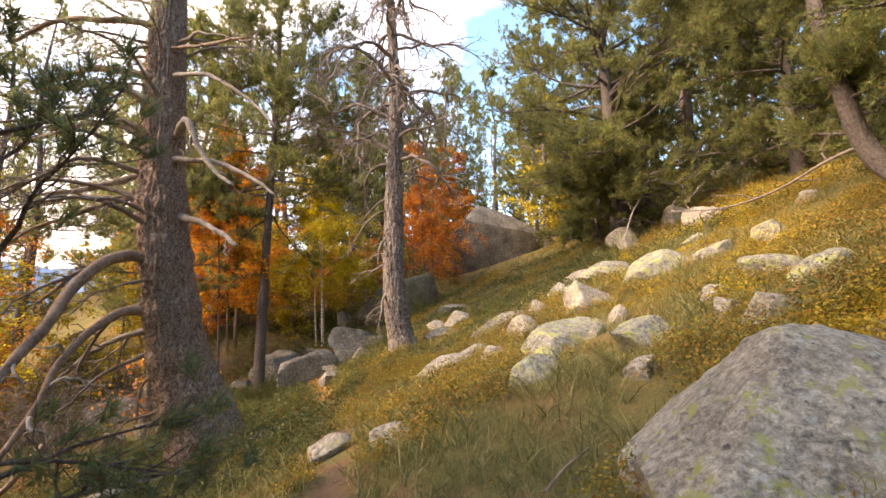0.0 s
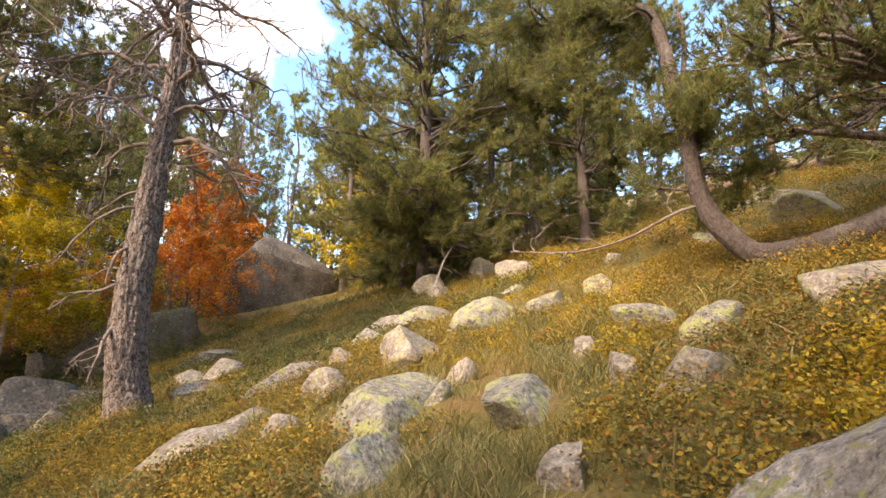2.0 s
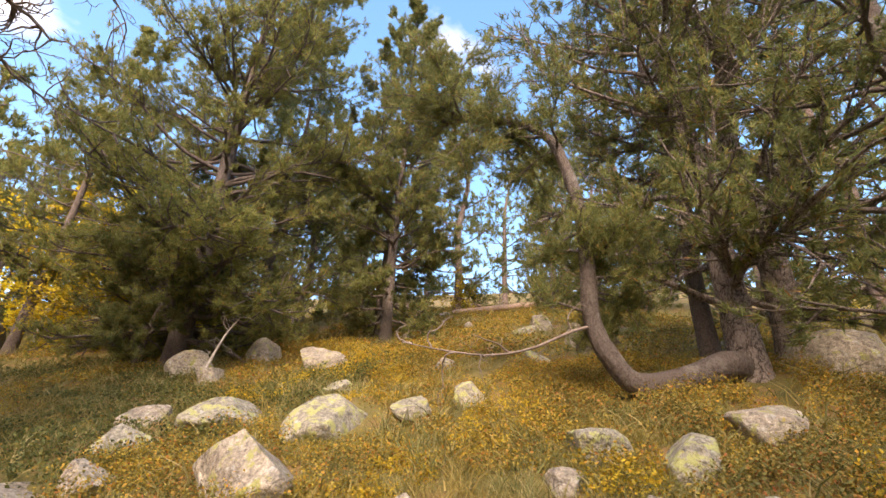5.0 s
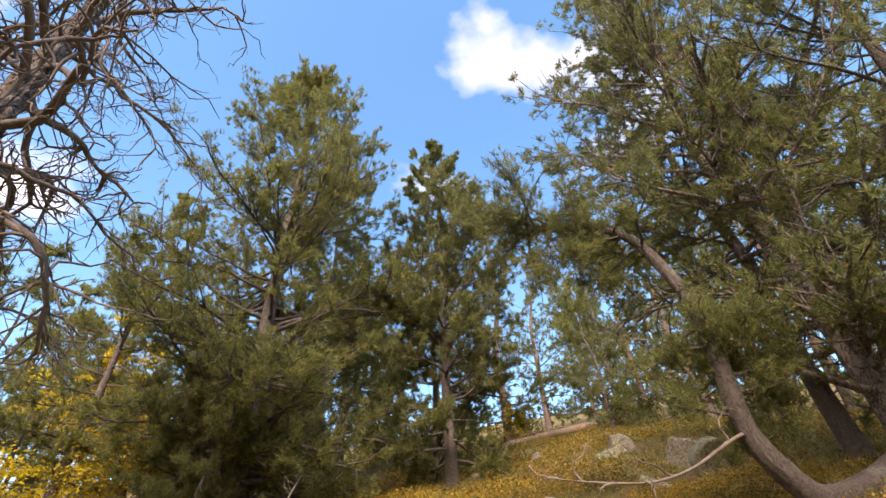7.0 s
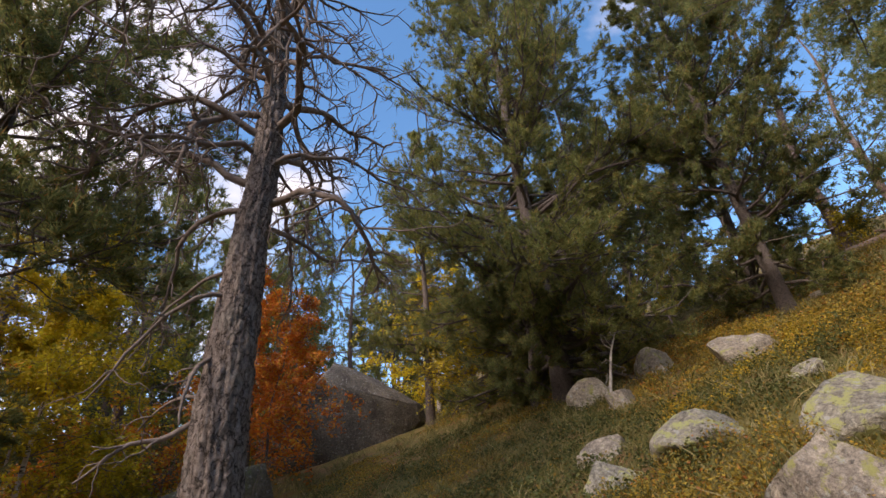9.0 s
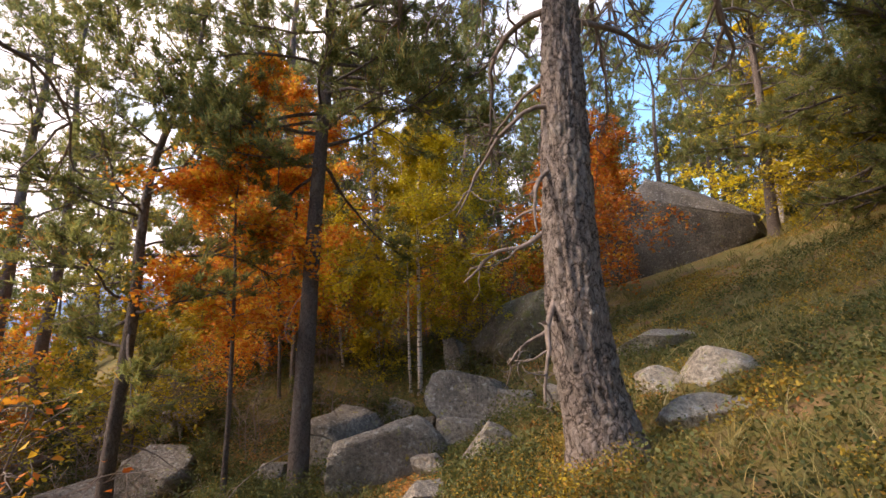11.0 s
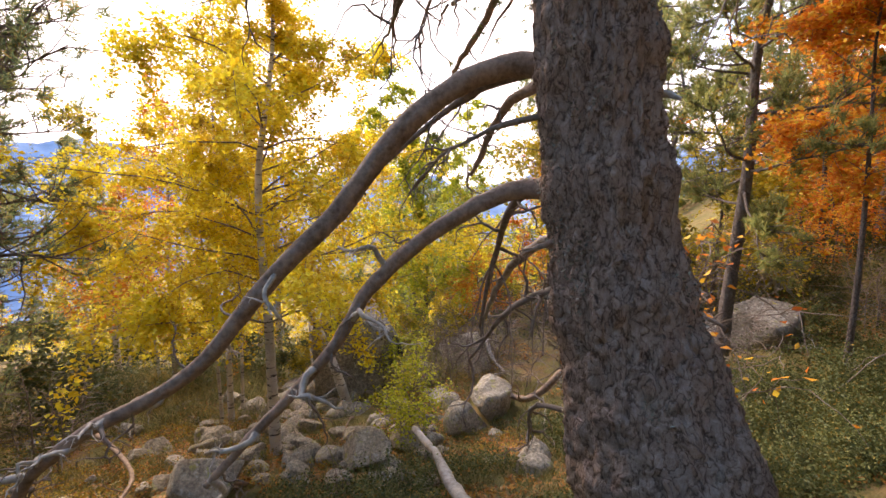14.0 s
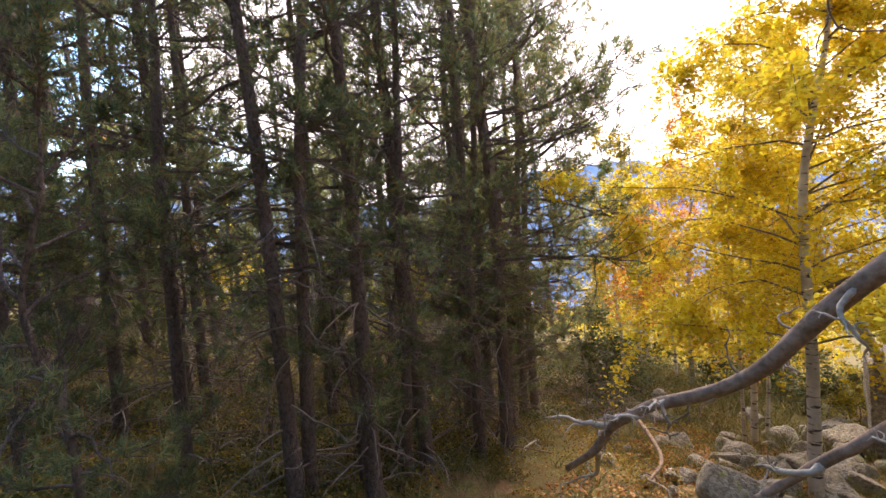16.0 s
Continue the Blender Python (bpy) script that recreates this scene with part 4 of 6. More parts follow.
# the great old pine by the trail
def great_pine():
    gen = np.random.default_rng(11)
    bx, by = -4.0, 7.25
    root = tagged(new("old_pine"), "massive old pine with cracked dark bark and bare dead limbs", "tree")
    z0 = gz(bx, by)
    root.location = (bx, by, z0)
    ctrl = [(0.36, 0.44, -0.45), (0.32, 0.41, 0.0), (0.20, 0.35, 0.55), (0.0, 0.26, 1.2), (-0.19, 0.15, 2.0), (-0.37, 0.08, 3.2), (-0.48, 0.05, 4.6), (-0.52, 0.06, 6.8), (-0.5, 0.08, 9.5), (-0.45, 0.1, 13.5)]
    n, sides = 700, 150
    line = spline(ctrl, n)
    z = line[:, 2]
    radii = np.interp(z, [-0.5, 0.1, 0.6, 1.1, 1.6, 2.2, 3.2, 4.5, 7.0, 10.0, 13.6], [0.72, 0.60, 0.57, 0.52, 0.45, 0.40, 0.375, 0.355, 0.29, 0.18, 0.03])
    for h in (2.22 - z0, 1.44 - z0, 0.75 - z0, 3.1 - z0):
        radii = radii + 0.03 * np.exp(-((z - h) / 0.13) ** 2)
    part("trunk", trunk_mesh("trunk", line, radii, BARK, sides, 0.046, 4, 26, 4.0), root)

    def own(points):
        return np.array(points, float) - (bx, by, z0)
    big1 = spline(own([(-4.45, 7.15, 2.22), (-4.72, 6.85, 2.26), (-4.8, 6.45, 2.08), (-4.85, 6.03, 1.69), (-4.85, 5.72, 1.28), (-4.87, 5.41, 0.98), (-4.88, 5.09, 0.62), (-4.88, 4.85, 0.33), (-4.86, 4.53, 0.13),
                       (-4.82, 4.22, 0.0), (-4.8, 3.94, -0.21), (-4.8, 3.78, -0.45), (-4.8, 3.55, -0.66)]), 70)
    big2 = spline(own([(-4.45, 7.2, 1.44), (-4.75, 6.9, 1.42), (-4.83, 6.5, 1.22), (-4.85, 6.18, 1.0), (-4.85, 5.9, 0.73), (-4.83, 5.7, 0.42), (-4.82, 5.46, 0.15), (-4.82, 5.17, -0.13), (-4.8, 4.93, -0.37), (-4.8, 4.84, -0.46)]), 60)
    b1 = part("branch", mesh_of("branch", *tube(big1, np.linspace(0.085, 0.026, 70), 14, 0.16, 3), WOOD_DEAD), root, "long arching bare grey dead limb")
    b2 = part("branch", mesh_of("branch", *tube(big2, np.linspace(0.07, 0.02, 60), 14, 0.16, 5), WOOD_DEAD), root, "long arching bare grey dead limb")
    for b, ln, spots in ((b1, big1, (26, 30, 34, 38, 41, 44, 46, 49, 50, 52, 54, 55, 57, 58, 60, 63)), (b2, big2, (18, 22, 27, 30, 34, 37, 40, 46, 52, 55))):
        for k, i in enumerate(spots):
            pale = k % 2 == 1
            w = dead_limb(ln[i], (gen.normal() * 0.5, -0.6 + gen.normal() * 0.6, gen.uniform(-0.6, 0.6)), gen.uniform(0.28, 0.6), gen.uniform(0.02, 0.03) if pale else gen.uniform(0.01, 0.018), gen, 0.4, 4, 1, 0.4)
            part("twig", mesh_of("twig", *w, WOOD_BLEACHED if pale else TWIG), b, "crooked bleached stub" if pale else "crooked dry twig")
    # stubs and bare limbs: height, way, length, radius, bleached
    for k, (h, ax, ay, az, L, r, pale) in enumerate((
            (3.2, 0.6, 0.65, -0.35, 0.26, 0.04, 1), (2.6, 0.75, 0.6, -0.5, 0.42, 0.03, 0), (1.9, 0.8, 0.6, -0.35, 0.3, 0.022, 0), (1.35, 0.3, -0.9, -0.1, 0.12, 0.035, 1), (2.15, -0.2, -0.9, 0.1, 0.3, 0.03, 0),
(6.6, 0.9, 0.1, 0.3, 1.5, 0.03, 0), (5.0, 0.85, -0.3, 0.2, 0.5, 0.02, 0),
            (7.0, 0.9, 0.2, 0.25, 1.1, 0.03, 0), (3.7, -0.4, -0.9, 0.45, 2.0, 0.045, 0), (4.1, -0.9, -0.5, 0.35, 2.2, 0.05, 0), (4.6, -0.7, -0.8, 0.2, 2.3, 0.045, 0), (3.3, -0.85, -0.55, 0.05, 1.8, 0.04, 0),
            (2.75, -0.9, -0.45, -0.35, 1.8, 0.045, 0), (2.4, -0.95, 0.1, -0.25, 1.5, 0.035, 0), (2.0, -0.9, -0.2, -0.35, 1.6, 0.045, 0), (1.7, -0.85, 0.2, -0.3, 1.3, 0.03, 0), (3.9, -0.2, -1.0, 0.25, 2.0, 0.035, 0),
            (4.9, -0.3, -1.0, 0.1, 2.2, 0.035, 0), (5.4, -1.0, -0.2, 0.2, 2.4, 0.04, 0), (5.8, 0.2, -1.0, 0.2, 2.0, 0.03, 0), (6.3, -0.8, 0.5, 0.2, 2.0, 0.035, 0), (3.0, -0.6, 0.8, 0.1, 1.4, 0.03, 0),
            (4.4, -0.5, 0.9, 0.2, 1.8, 0.03, 0), (5.2, -0.6, -0.9, 0.5, 2.2, 0.04, 0), (6.8, 0.8, -0.3, 0.2, 1.8, 0.03, 0), (1.15, -0.8, -0.6, -0.35, 1.2, 0.028, 0), (2.9, -0.3, -1.0, 0.3, 1.2, 0.025, 0))):
        i = int(np.argmin(np.abs(z - (h + 0.0 - 0.0))))
        d = np.array([ax, ay, az], float)
        start = line[i] + d / np.linalg.norm(d) * radii[i] * 0.75
        w = dead_limb(start, d, L, r, gen, 0.42 if L > 0.7 else 0.3, (3 if L > 0.7 else 0) if pale else (9 if L > 1 else 1), 1, 0.16)
        part("dead_branch", mesh_of("dead_branch", *w, WOOD_BLEACHED if pale else TWIG if L > 1 else WOOD_DEAD), root, "bleached bare dead branch" if pale else "")
    # the bare arching limbs of the lower trunk: line, radius, bleached
    for points, r, pale in (
            (((-4.24, 7.1, 5.17), (-3.64, 6.83, 5.06), (-3.15, 6.74, 4.78), (-2.76, 6.65, 4.47), (-2.39, 6.57, 4.05)), 0.034, 1),
            (((-4.2, 7.15, 4.2), (-3.92, 6.91, 4.33), (-3.68, 6.84, 3.9), (-3.37, 6.75, 3.51), (-3.05, 6.65, 3.27)), 0.052, 1),
            (((-4.25, 7.15, 3.81), (-3.58, 6.98, 3.72), (-3.09, 6.87, 3.56), (-2.7, 6.77, 3.33), (-2.42, 6.67, 3.13)), 0.04, 1),
            (((-4.2, 7.25, 2.88), (-3.8, 7.09, 2.84), (-3.4, 6.95, 2.65), (-3.05, 6.83, 2.4)), 0.058, 1),
            (((-4.3, 7.1, 5.63), (-3.4, 6.67, 5.43), (-2.78, 6.42, 5.42)), 0.028, 0),
            (((-4.55, 7.1, 5.16), (-5.24, 6.86, 5.19), (-5.7, 6.8, 5.04), (-6.07, 6.73, 4.88)), 0.055, 0),
            (((-4.4, 7.1, 4.5), (-4.78, 6.93, 4.81), (-5.13, 6.85, 4.9), (-5.6, 6.79, 4.9), (-5.9, 6.75, 4.71)), 0.065, 1),
            (((-4.45, 7.15, 4.0), (-5.08, 6.96, 4.31), (-5.72, 6.89, 4.18), (-6.43, 6.84, 3.93)), 0.045, 0),
            (((-4.5, 7.2, 3.64), (-5.51, 7.03, 3.32), (-6.27, 6.91, 3.22)), 0.05, 1),
            (((-4.5, 7.2, 3.33), (-5.46, 7.1, 3.02), (-6.27, 7.05, 2.76), (-6.67, 6.99, 2.5)), 0.035, 0),
            (((-4.5, 7.1, 6.03), (-5.23, 6.78, 5.94), (-5.95, 6.71, 5.87), (-6.57, 6.66, 5.53)), 0.05, 0),
            (((-4.4, 7.45, 1.2), (-5.15, 7.33, 0.97), (-5.7, 7.29, 0.6), (-6.25, 7.27, 0.02)), 0.045, 1),
            (((-4.45, 7.4, 2.28), (-5.39, 7.19, 2.19), (-5.76, 7.13, 1.98), (-6.22, 7.1, 1.56)), 0.045, 0)):
        ln = spline(own(points), 26)
        b = part("dead_branch", mesh_of("dead_branch", *tube(ln + np.cumsum(gen.normal(size=(26, 3)), 0) * 0.006, np.linspace(r * 1.15, r * 0.5, 26), 10, 0.35, int(gen.integers(99))), WOOD_GREY if pale else WOOD_DEAD), root, "bleached bare arching dead limb" if pale else "bare arching grey-brown dead limb")
        for i in gen.integers(9, 26, 4):
            w = dead_limb(ln[i], (ln[i] - ln[i - 1]) * 12 + gen.normal(size=3) * 0.6, gen.uniform(0.25, 0.7), r * 0.3, gen, 0.4, 3, 1, 0.3)
            part("twig", mesh_of("twig", *w, TWIG), b)
    # tufts of grey lichen on the bark
    m = 5200
    iz, th = np.searchsorted(z, gen.uniform(0.2, 6.0, m)), gen.uniform(0, 2 * np.pi, m)
    iz = np.clip(iz, 1, n - 2)
    way = np.stack([np.cos(th), np.sin(th), 0 * th], 1)
    q = line[iz] + way * (radii[iz] * 1.0 - 0.012)[:, None]
    thick = fbm(q * (3.2, 3.2, 2.0), 61, 4)
    q = q[thick > 0.30]
    q = np.repeat(q, 4, 0) + gen.normal(size=(len(q) * 4, 3)) * 0.022
    part("lichen", mesh_of("lichen", *leaves(q, gen, 0.026, 1.0), LICHEN, False), root, "crusty grey-green lichen tufts on the bark")
    log = spline(own([(-4.05, 6.95, z0 + 0.1), (-4.8, 6.75, -1.1), (-5.8, 6.8, -1.45), (-6.8, 6.9, -1.7), (-7.7, 6.85, -1.86)]), 30)
    part("fallen_branch", mesh_of("fallen_branch", *tube(log, np.linspace(0.075, 0.05, 30), 10, 0.25, 8), WOOD_BLEACHED), root, "thick bleached branch lying from the trunk's foot")
    # thin green sprays high up
    at, along = [], []
    for k in range(34):
        h = gen.uniform(3.6, 12.5)
        i = int(np.argmin(np.abs(z - h)))
        a = radians(gen.uniform(110, 300))
        lb = limb(line[i], (math.cos(a), math.sin(a), 0.2), gen.uniform(1.2, 2.6), gen, 0.5, 0.15, 9)
        part("branch", mesh_of("branch", *tube(lb, np.linspace(0.03, 0.006, 9), 6), BARK), root)
        m = 46 if h > 5 else 26
        u = gen.uniform(0.45, 1, m) * 7.999
        jj = u.astype(int)
        at.append(lb[jj] + (lb[jj + 1] - lb[jj]) * (u - jj)[:, None] + gen.normal(size=(m, 3)) * 0.16)
        dd = (lb[jj + 1] - lb[jj]) + np.array([0, 0, 0.1])
        along.append(dd / np.linalg.norm(dd, axis=1, keepdims=True))
    part("crown", mesh_of("crown", *needles(np.concatenate(at), np.concatenate(along), gen, 0.09, 0.009, 14), NEEDLE_GROVE, False), root)


great_pine()


# the grey half-dead pine further up
def grey_pine():
    gen = np.random.default_rng(23)
    bx, by = -0.98, 10.85
    z0 = gz(bx, by)
    root = tagged(new("dead_pine"), "grey dying pine with a tangle of bare drooping branches", "tree")
    root.location = (bx, by, z0)
    ctrl = [(0.08, -0.02, -0.3), (0.05, -0.02, 0.1), (-0.1, 0.0, 0.9), (-0.17, 0.02, 2.0), (-0.15, 0.05, 4.0), (-0.1, 0.08, 6.0), (-0.18, 0.1, 8.0), (-0.25, 0.1, 11.5)]
    n, sides = 520, 84
    line = spline(ctrl, n)
    z = line[:, 2]
    radii = 0.30 * np.clip(1 - z / 12.5, 0.06, 1) ** 0.9 + 0.13 * np.exp(-((z + 0.3) / 0.55) ** 2)
    part("trunk", trunk_mesh("trunk", line, radii, BARK_GREY, sides, 0.03, 9, 20, 5.5), root)
    part("stub", mesh_of("stub", *tube(limb(line[int(np.argmin(np.abs(z - 1.5)))], (0.45, -0.9, -0.3), 0.36, gen, 0.3, 0.05, 5), np.linspace(0.035, 0.02, 5), 8, 0.2), WOOD_BLEACHED), root, "short bleached branch stub")
    for k, (h, ax, ay, az, L, r) in enumerate(((2.2, -0.9, -0.3, -0.2, 1.2, 0.035), (1.55, -0.9, -0.5, -0.25, 1.25, 0.04), (3.3, -0.9, -0.35, 0.1, 1.7, 0.03), (2.75, -0.7, -0.7, -0.2, 1.1, 0.03), (3.7, -0.95, 0.1, 0.1, 1.2, 0.028),
                                               (2.3, -0.8, 0.5, 0.1, 1.0, 0.025), (1.2, -1.0, 0.1, -0.1, 0.8, 0.03))):
        i = int(np.argmin(np.abs(z - h)))
        part("dead_branch", mesh_of("dead_branch", *dead_limb(line[i], (ax, ay, az), L, r, gen, 0.55, 5, 1, 0.15), TWIG), root, "bare crooked dead branch")
    for k in range(44):
        h = 4.2 + 6.6 * (k + gen.uniform()) / 44
        i = int(np.argmin(np.abs(z - h)))
        a = k * 2.4 + gen.normal() * 0.4
        L = gen.uniform(1.6, 3.2) * (1.0 if h < 8.5 else 0.7)
        part("dead_branch", mesh_of("dead_branch", *dead_limb(line[i], (math.cos(a), math.sin(a), gen.uniform(0.0, 0.5)), L, gen.uniform(0.032, 0.06), gen, gen.uniform(0.5, 1.1), 17, 2, 0.24), TWIG), root, "bare crooked dead branch")


grey_pine()


# the pine whose low stem snakes along the ground
def snake_pine():
    gen = np.random.default_rng(31)
    bx, by = 6.55, 3.85
    z0 = gz(bx, by)
    root = tagged(new("crooked_pine"), "pine whose low stem creeps along the ground and curves upward", "tree")
    root.location = (bx, by, z0)

    def own(points):
        return np.array(points, float) - (bx, by, z0)
    stem = spline(own([(6.75, 3.75, 2.95), (6.35, 3.95, 2.98), (5.95, 4.4, 2.76), (5.45, 4.95, 2.6), (5.2, 5.2, 2.85), (5.02, 5.36, 3.3), (4.8, 5.32, 3.95), (4.65, 5.32, 4.6), (4.72, 5.5, 5.5), (4.76, 5.72, 6.05), (4.6, 6.1, 6.32), (4.3, 6.6, 6.35), (4.0, 7.1, 6.25)]), 220)
    rad = np.interp(np.linspace(0, 1, 220), [0, 0.18, 0.3, 0.5, 0.7, 0.85, 1], [0.19, 0.16, 0.13, 0.10, 0.075, 0.055, 0.03])
    part("trunk", trunk_mesh("trunk", stem, rad, BARK_SLIM, 48, 0.010, 5, 18, 12.0), root)
    low = spline(own([(5.05, 5.36, 3.25), (4.75, 5.55, 3.12), (4.4, 5.95, 2.86), (4.0, 6.3, 2.72), (3.75, 6.75, 2.75), (3.5, 7.1, 2.8)]), 40)
    part("dead_branch", mesh_of("dead_branch", *join([tube(low, np.linspace(0.022, 0.006, 40), 8, 0.2)] + [dead_limb(low[i], (gen.normal(), gen.normal(), 0.5), 0.6, 0.012, gen, 0.2, 4, 1, 0.3) for i in (8, 14, 19, 24, 28, 33, 37)]), TWIG), root, "bare low grey branch with upright twigs")
    at, along = [], []

    def spray(base, d, L, count, spread=0.16, r=0.022):
        lb = limb(base, d, L, gen, 0.2, 0.16, 9)
        pieces = [tube(lb, np.linspace(r, 0.005, 9), 5)]
        for b in range(6):
            j = int(gen.integers(2, 8))
            tw = limb(lb[j], (lb[j] - lb[j - 1]) * 6 + gen.normal(size=3) * 0.6, L * gen.uniform(0.2, 0.4), gen, -0.2, 0.2, 5)
            pieces.append(tube(tw, np.linspace(0.008, 0.004, 5), 4))
            u = gen.uniform(0.2, 1, count // 6) * 3.999
            jj = u.astype(int)
            at.append(tw[jj] + (tw[jj + 1] - tw[jj]) * (u - jj)[:, None] + gen.normal(size=(len(u), 3)) * spread * 0.45)
            dd = (tw[jj + 1] - tw[jj]) * 8 + np.array([0, 0, 0.5])
            along.append(dd / np.linalg.norm(dd, axis=1, keepdims=True))
        part("branch", mesh_of("branch", *join(pieces), BARK_SLIM), root)
    for k in range(26):
        i = int(gen.integers(150, 219))
        spray(stem[i], (gen.normal() - 0.35, gen.normal() + 0.4, gen.normal() * 0.5 - 0.05), gen.uniform(0.8, 1.8), 120)
    for k in range(16):
        i = int(gen.integers(92, 122))
        spray(stem[i], (gen.normal() * 0.7 + 0.3, gen.normal() - 0.3, gen.uniform(-0.1, 0.6)), gen.uniform(0.5, 1.0), 110)
    part("crown", mesh_of("crown", *needles(np.concatenate(at), np.concatenate(along), gen, 0.10, 0.010, 14), NEEDLE, False), root)


snake_pine()

# standing pines on the slope
UP = "green mountain pine standing on the heath slope"
pine(6.75, 3.7, 12.5, 0.24, 41, 0.13, 2.7, 76, 84, BARK_GREY, NEEDLE, (-0.05, 0.03), 0.35, 6, UP, side_bias=2.7, sides=28, plates=0.014, group="pines on the slope")
pine(7.5, 3.1, 13.5, 0.26, 42, 0.17, 2.8, 60, 84, BARK_GREY, NEEDLE, (-0.02, 0.0), 0.4, 6, UP, sides=28, plates=0.014, group="pines on the slope")
pine(7.9, 4.1, 11.5, 0.17, 43, 0.35, 2.0, 34, 90, BARK_SLIM, NEEDLE, (-0.03, 0.02), 0.3, 4, UP, group="pines on the slope")
pine(5.6, 1.3, 10.5, 0.20, 44, 0.12, 2.7, 52, 105, BARK_SLIM, NEEDLE, (0.0, 0.02), 0.3, 3, "dense green pine with low sweeping branches", side_bias=1.9, group="pines on the slope")
pine(5.7, 14.8, 16.5, 0.27, 45, 0.09, 3.3, 150, 215, BARK_SLIM, NEEDLE_LIGHT, (-0.03, -0.01), 0.25, 6, "tall dense pine with branches down to the heath", group="pines on the slope")
pine(9.0, 11.4, 12.5, 0.17, 46, 0.10, 1.8, 96, 160, BARK_SLIM, NEEDLE, (-0.01, 0.0), 0.15, 4, "slender dense green pine with a pointed crown", group="pines on the slope")
pine(9.9, 12.4, 9.0, 0.11, 47, 0.3, 1.4, 40, 120, BARK_SLIM, NEEDLE, (0, 0), 0.15, 3, UP, group="pines on the slope")
pine(9.6, 17.2, 13.0, 0.22, 48, 0.3, 2.0, 50, 130, BARK_SLIM, NEEDLE, (0, 0), 0.2, 5, UP, group="pines on the slope")
pine(4.75, 20.9, 12.0, 0.17, 49, 0.22, 1.9, 64, 150, BARK_SLIM, NEEDLE_LIGHT, (0, 0), 0.2, 6, UP, needle=(0.13, 0.016, 10), group="pines on the slope")
pine(5.1, 15.2, 3.6, 0.09, 50, 0.05, 1.25, 34, 150, BARK_SLIM, NEEDLE, (0, 0), 0.2, 0, "low bushy young pine", group="pines on the slope")
pine(7.2, 16.2, 6.0, 0.12, 51, 0.05, 1.9, 44, 160, BARK_SLIM, NEEDLE, (0, 0), 0.2, 0, "low bushy young pine", group="pines on the slope")
# slim pines below
pine(-4.95, 12.6, 14.5, 0.165, 52, 0.42, 2.3, 84, 180, BARK_SLIM, NEEDLE, (0.03, 0.02), 0.1, 6, "slim straight pine with a bare grey trunk beside blocks", sides=24, plates=0.006)
pine(-7.35, 11.75, 10.5, 0.12, 53, 0.33, 1.7, 54, 100, BARK_SLIM, NEEDLE_LIGHT, (0.05, 0.03), 0.25, 8, "thin leaning pine with sparse needles", sides=20, plates=0.005)
pine(-8.3, 17.0, 13.0, 0.27, 54, 0.5, 2.0, 36, 70, BARK_GROVE, NEEDLE, (0.03, 0), 0.15, 6, "tall pine with a stout bare trunk", sides=20, plates=0.012)
pine(-7.4, 21.6, 13.0, 0.2, 55, 0.4, 2.2, 36, 90, BARK_SLIM, NEEDLE, (0, 0), 0.2, 6, UP)
pine(-15.5, 15.5, 15.0, 0.22, 56, 0.42, 2.2, 40, 70, BARK_SLIM, NEEDLE, (0.02, 0), 0.2, 6, "tall slim pine with open crown")
pine(-14.6, 16.0, 14.5, 0.18, 57, 0.42, 2.2, 40, 70, BARK_SLIM, NEEDLE, (0.05, 0), 0.2, 6, "tall slim pine with open crown")

# far pines, in three built kinds, and the wood's undergrowth
FARLBL = "pines in the wood behind"
far_a = pine(14.0, 20.0, 13.0, 0.2, 60, 0.12, 2.4, 40, 48, BARK_GROVE, NEEDLE, needle=(0.24, 0.042, 5), label="pine in the wood behind", group=FARLBL, split=False)
far_b = pine(17.5, 15.5, 11.0, 0.16, 61, 0.15, 1.9, 36, 48, BARK_SLIM, NEEDLE_LIGHT, needle=(0.24, 0.042, 5), label="slim pine in the wood behind", group=FARLBL, split=False)
far_c = pine(15.2, 22.5, 9.0, 0.13, 62, 0.04, 1.9, 36, 48, BARK_SLIM, NEEDLE, needle=(0.24, 0.042, 5), label="bushy pine in the wood behind", group=FARLBL, split=False)
under_a = broadleaf(-12.0, 19.5, 3.2, 0.03, 63, BARK_SLIM, LEAF_OLIVE, 1500, 1.5, 0.05, 0.10, 3, "yellow-green bush in the wood behind", "bush", limbs=12, split=False, group="bushes in the wood behind")
under_b = broadleaf(-10.0, 20.5, 4.5, 0.04, 64, BARK_SLIM, LEAF_ORANGE, 1900, 1.6, 0.1, 0.10, 3, "orange rowan bush in the wood behind", "bush", limbs=12, split=False, group="bushes in the wood behind")
under_c = broadleaf(-13.0, 22.5, 2.6, 0.03, 65, BARK_SLIM, LEAF_GREEN, 1500, 1.5, 0.03, 0.10, 3, "dull green bush in the wood behind", "bush", limbs=12, split=False, group="bushes in the wood behind")
under_d = broadleaf(-18.0, 15.5, 6.5, 0.05, 66, BIRCH, LEAF_YELLOW, 2600, 1.9, 0.1, 0.11, 3, "yellow birch in the wood behind", "birch_tree", limbs=14, split=False, group="birches in the wood behind")
gen_f = np.random.default_rng(3)


def plant(kind, x, y, s=1.0):
    copy_thing(kind, pose(x, y, gz(x, y), 0, gen_f.normal() * 2, gen_f.uniform(0, 360)) @ Matrix.Scale(s, 4))


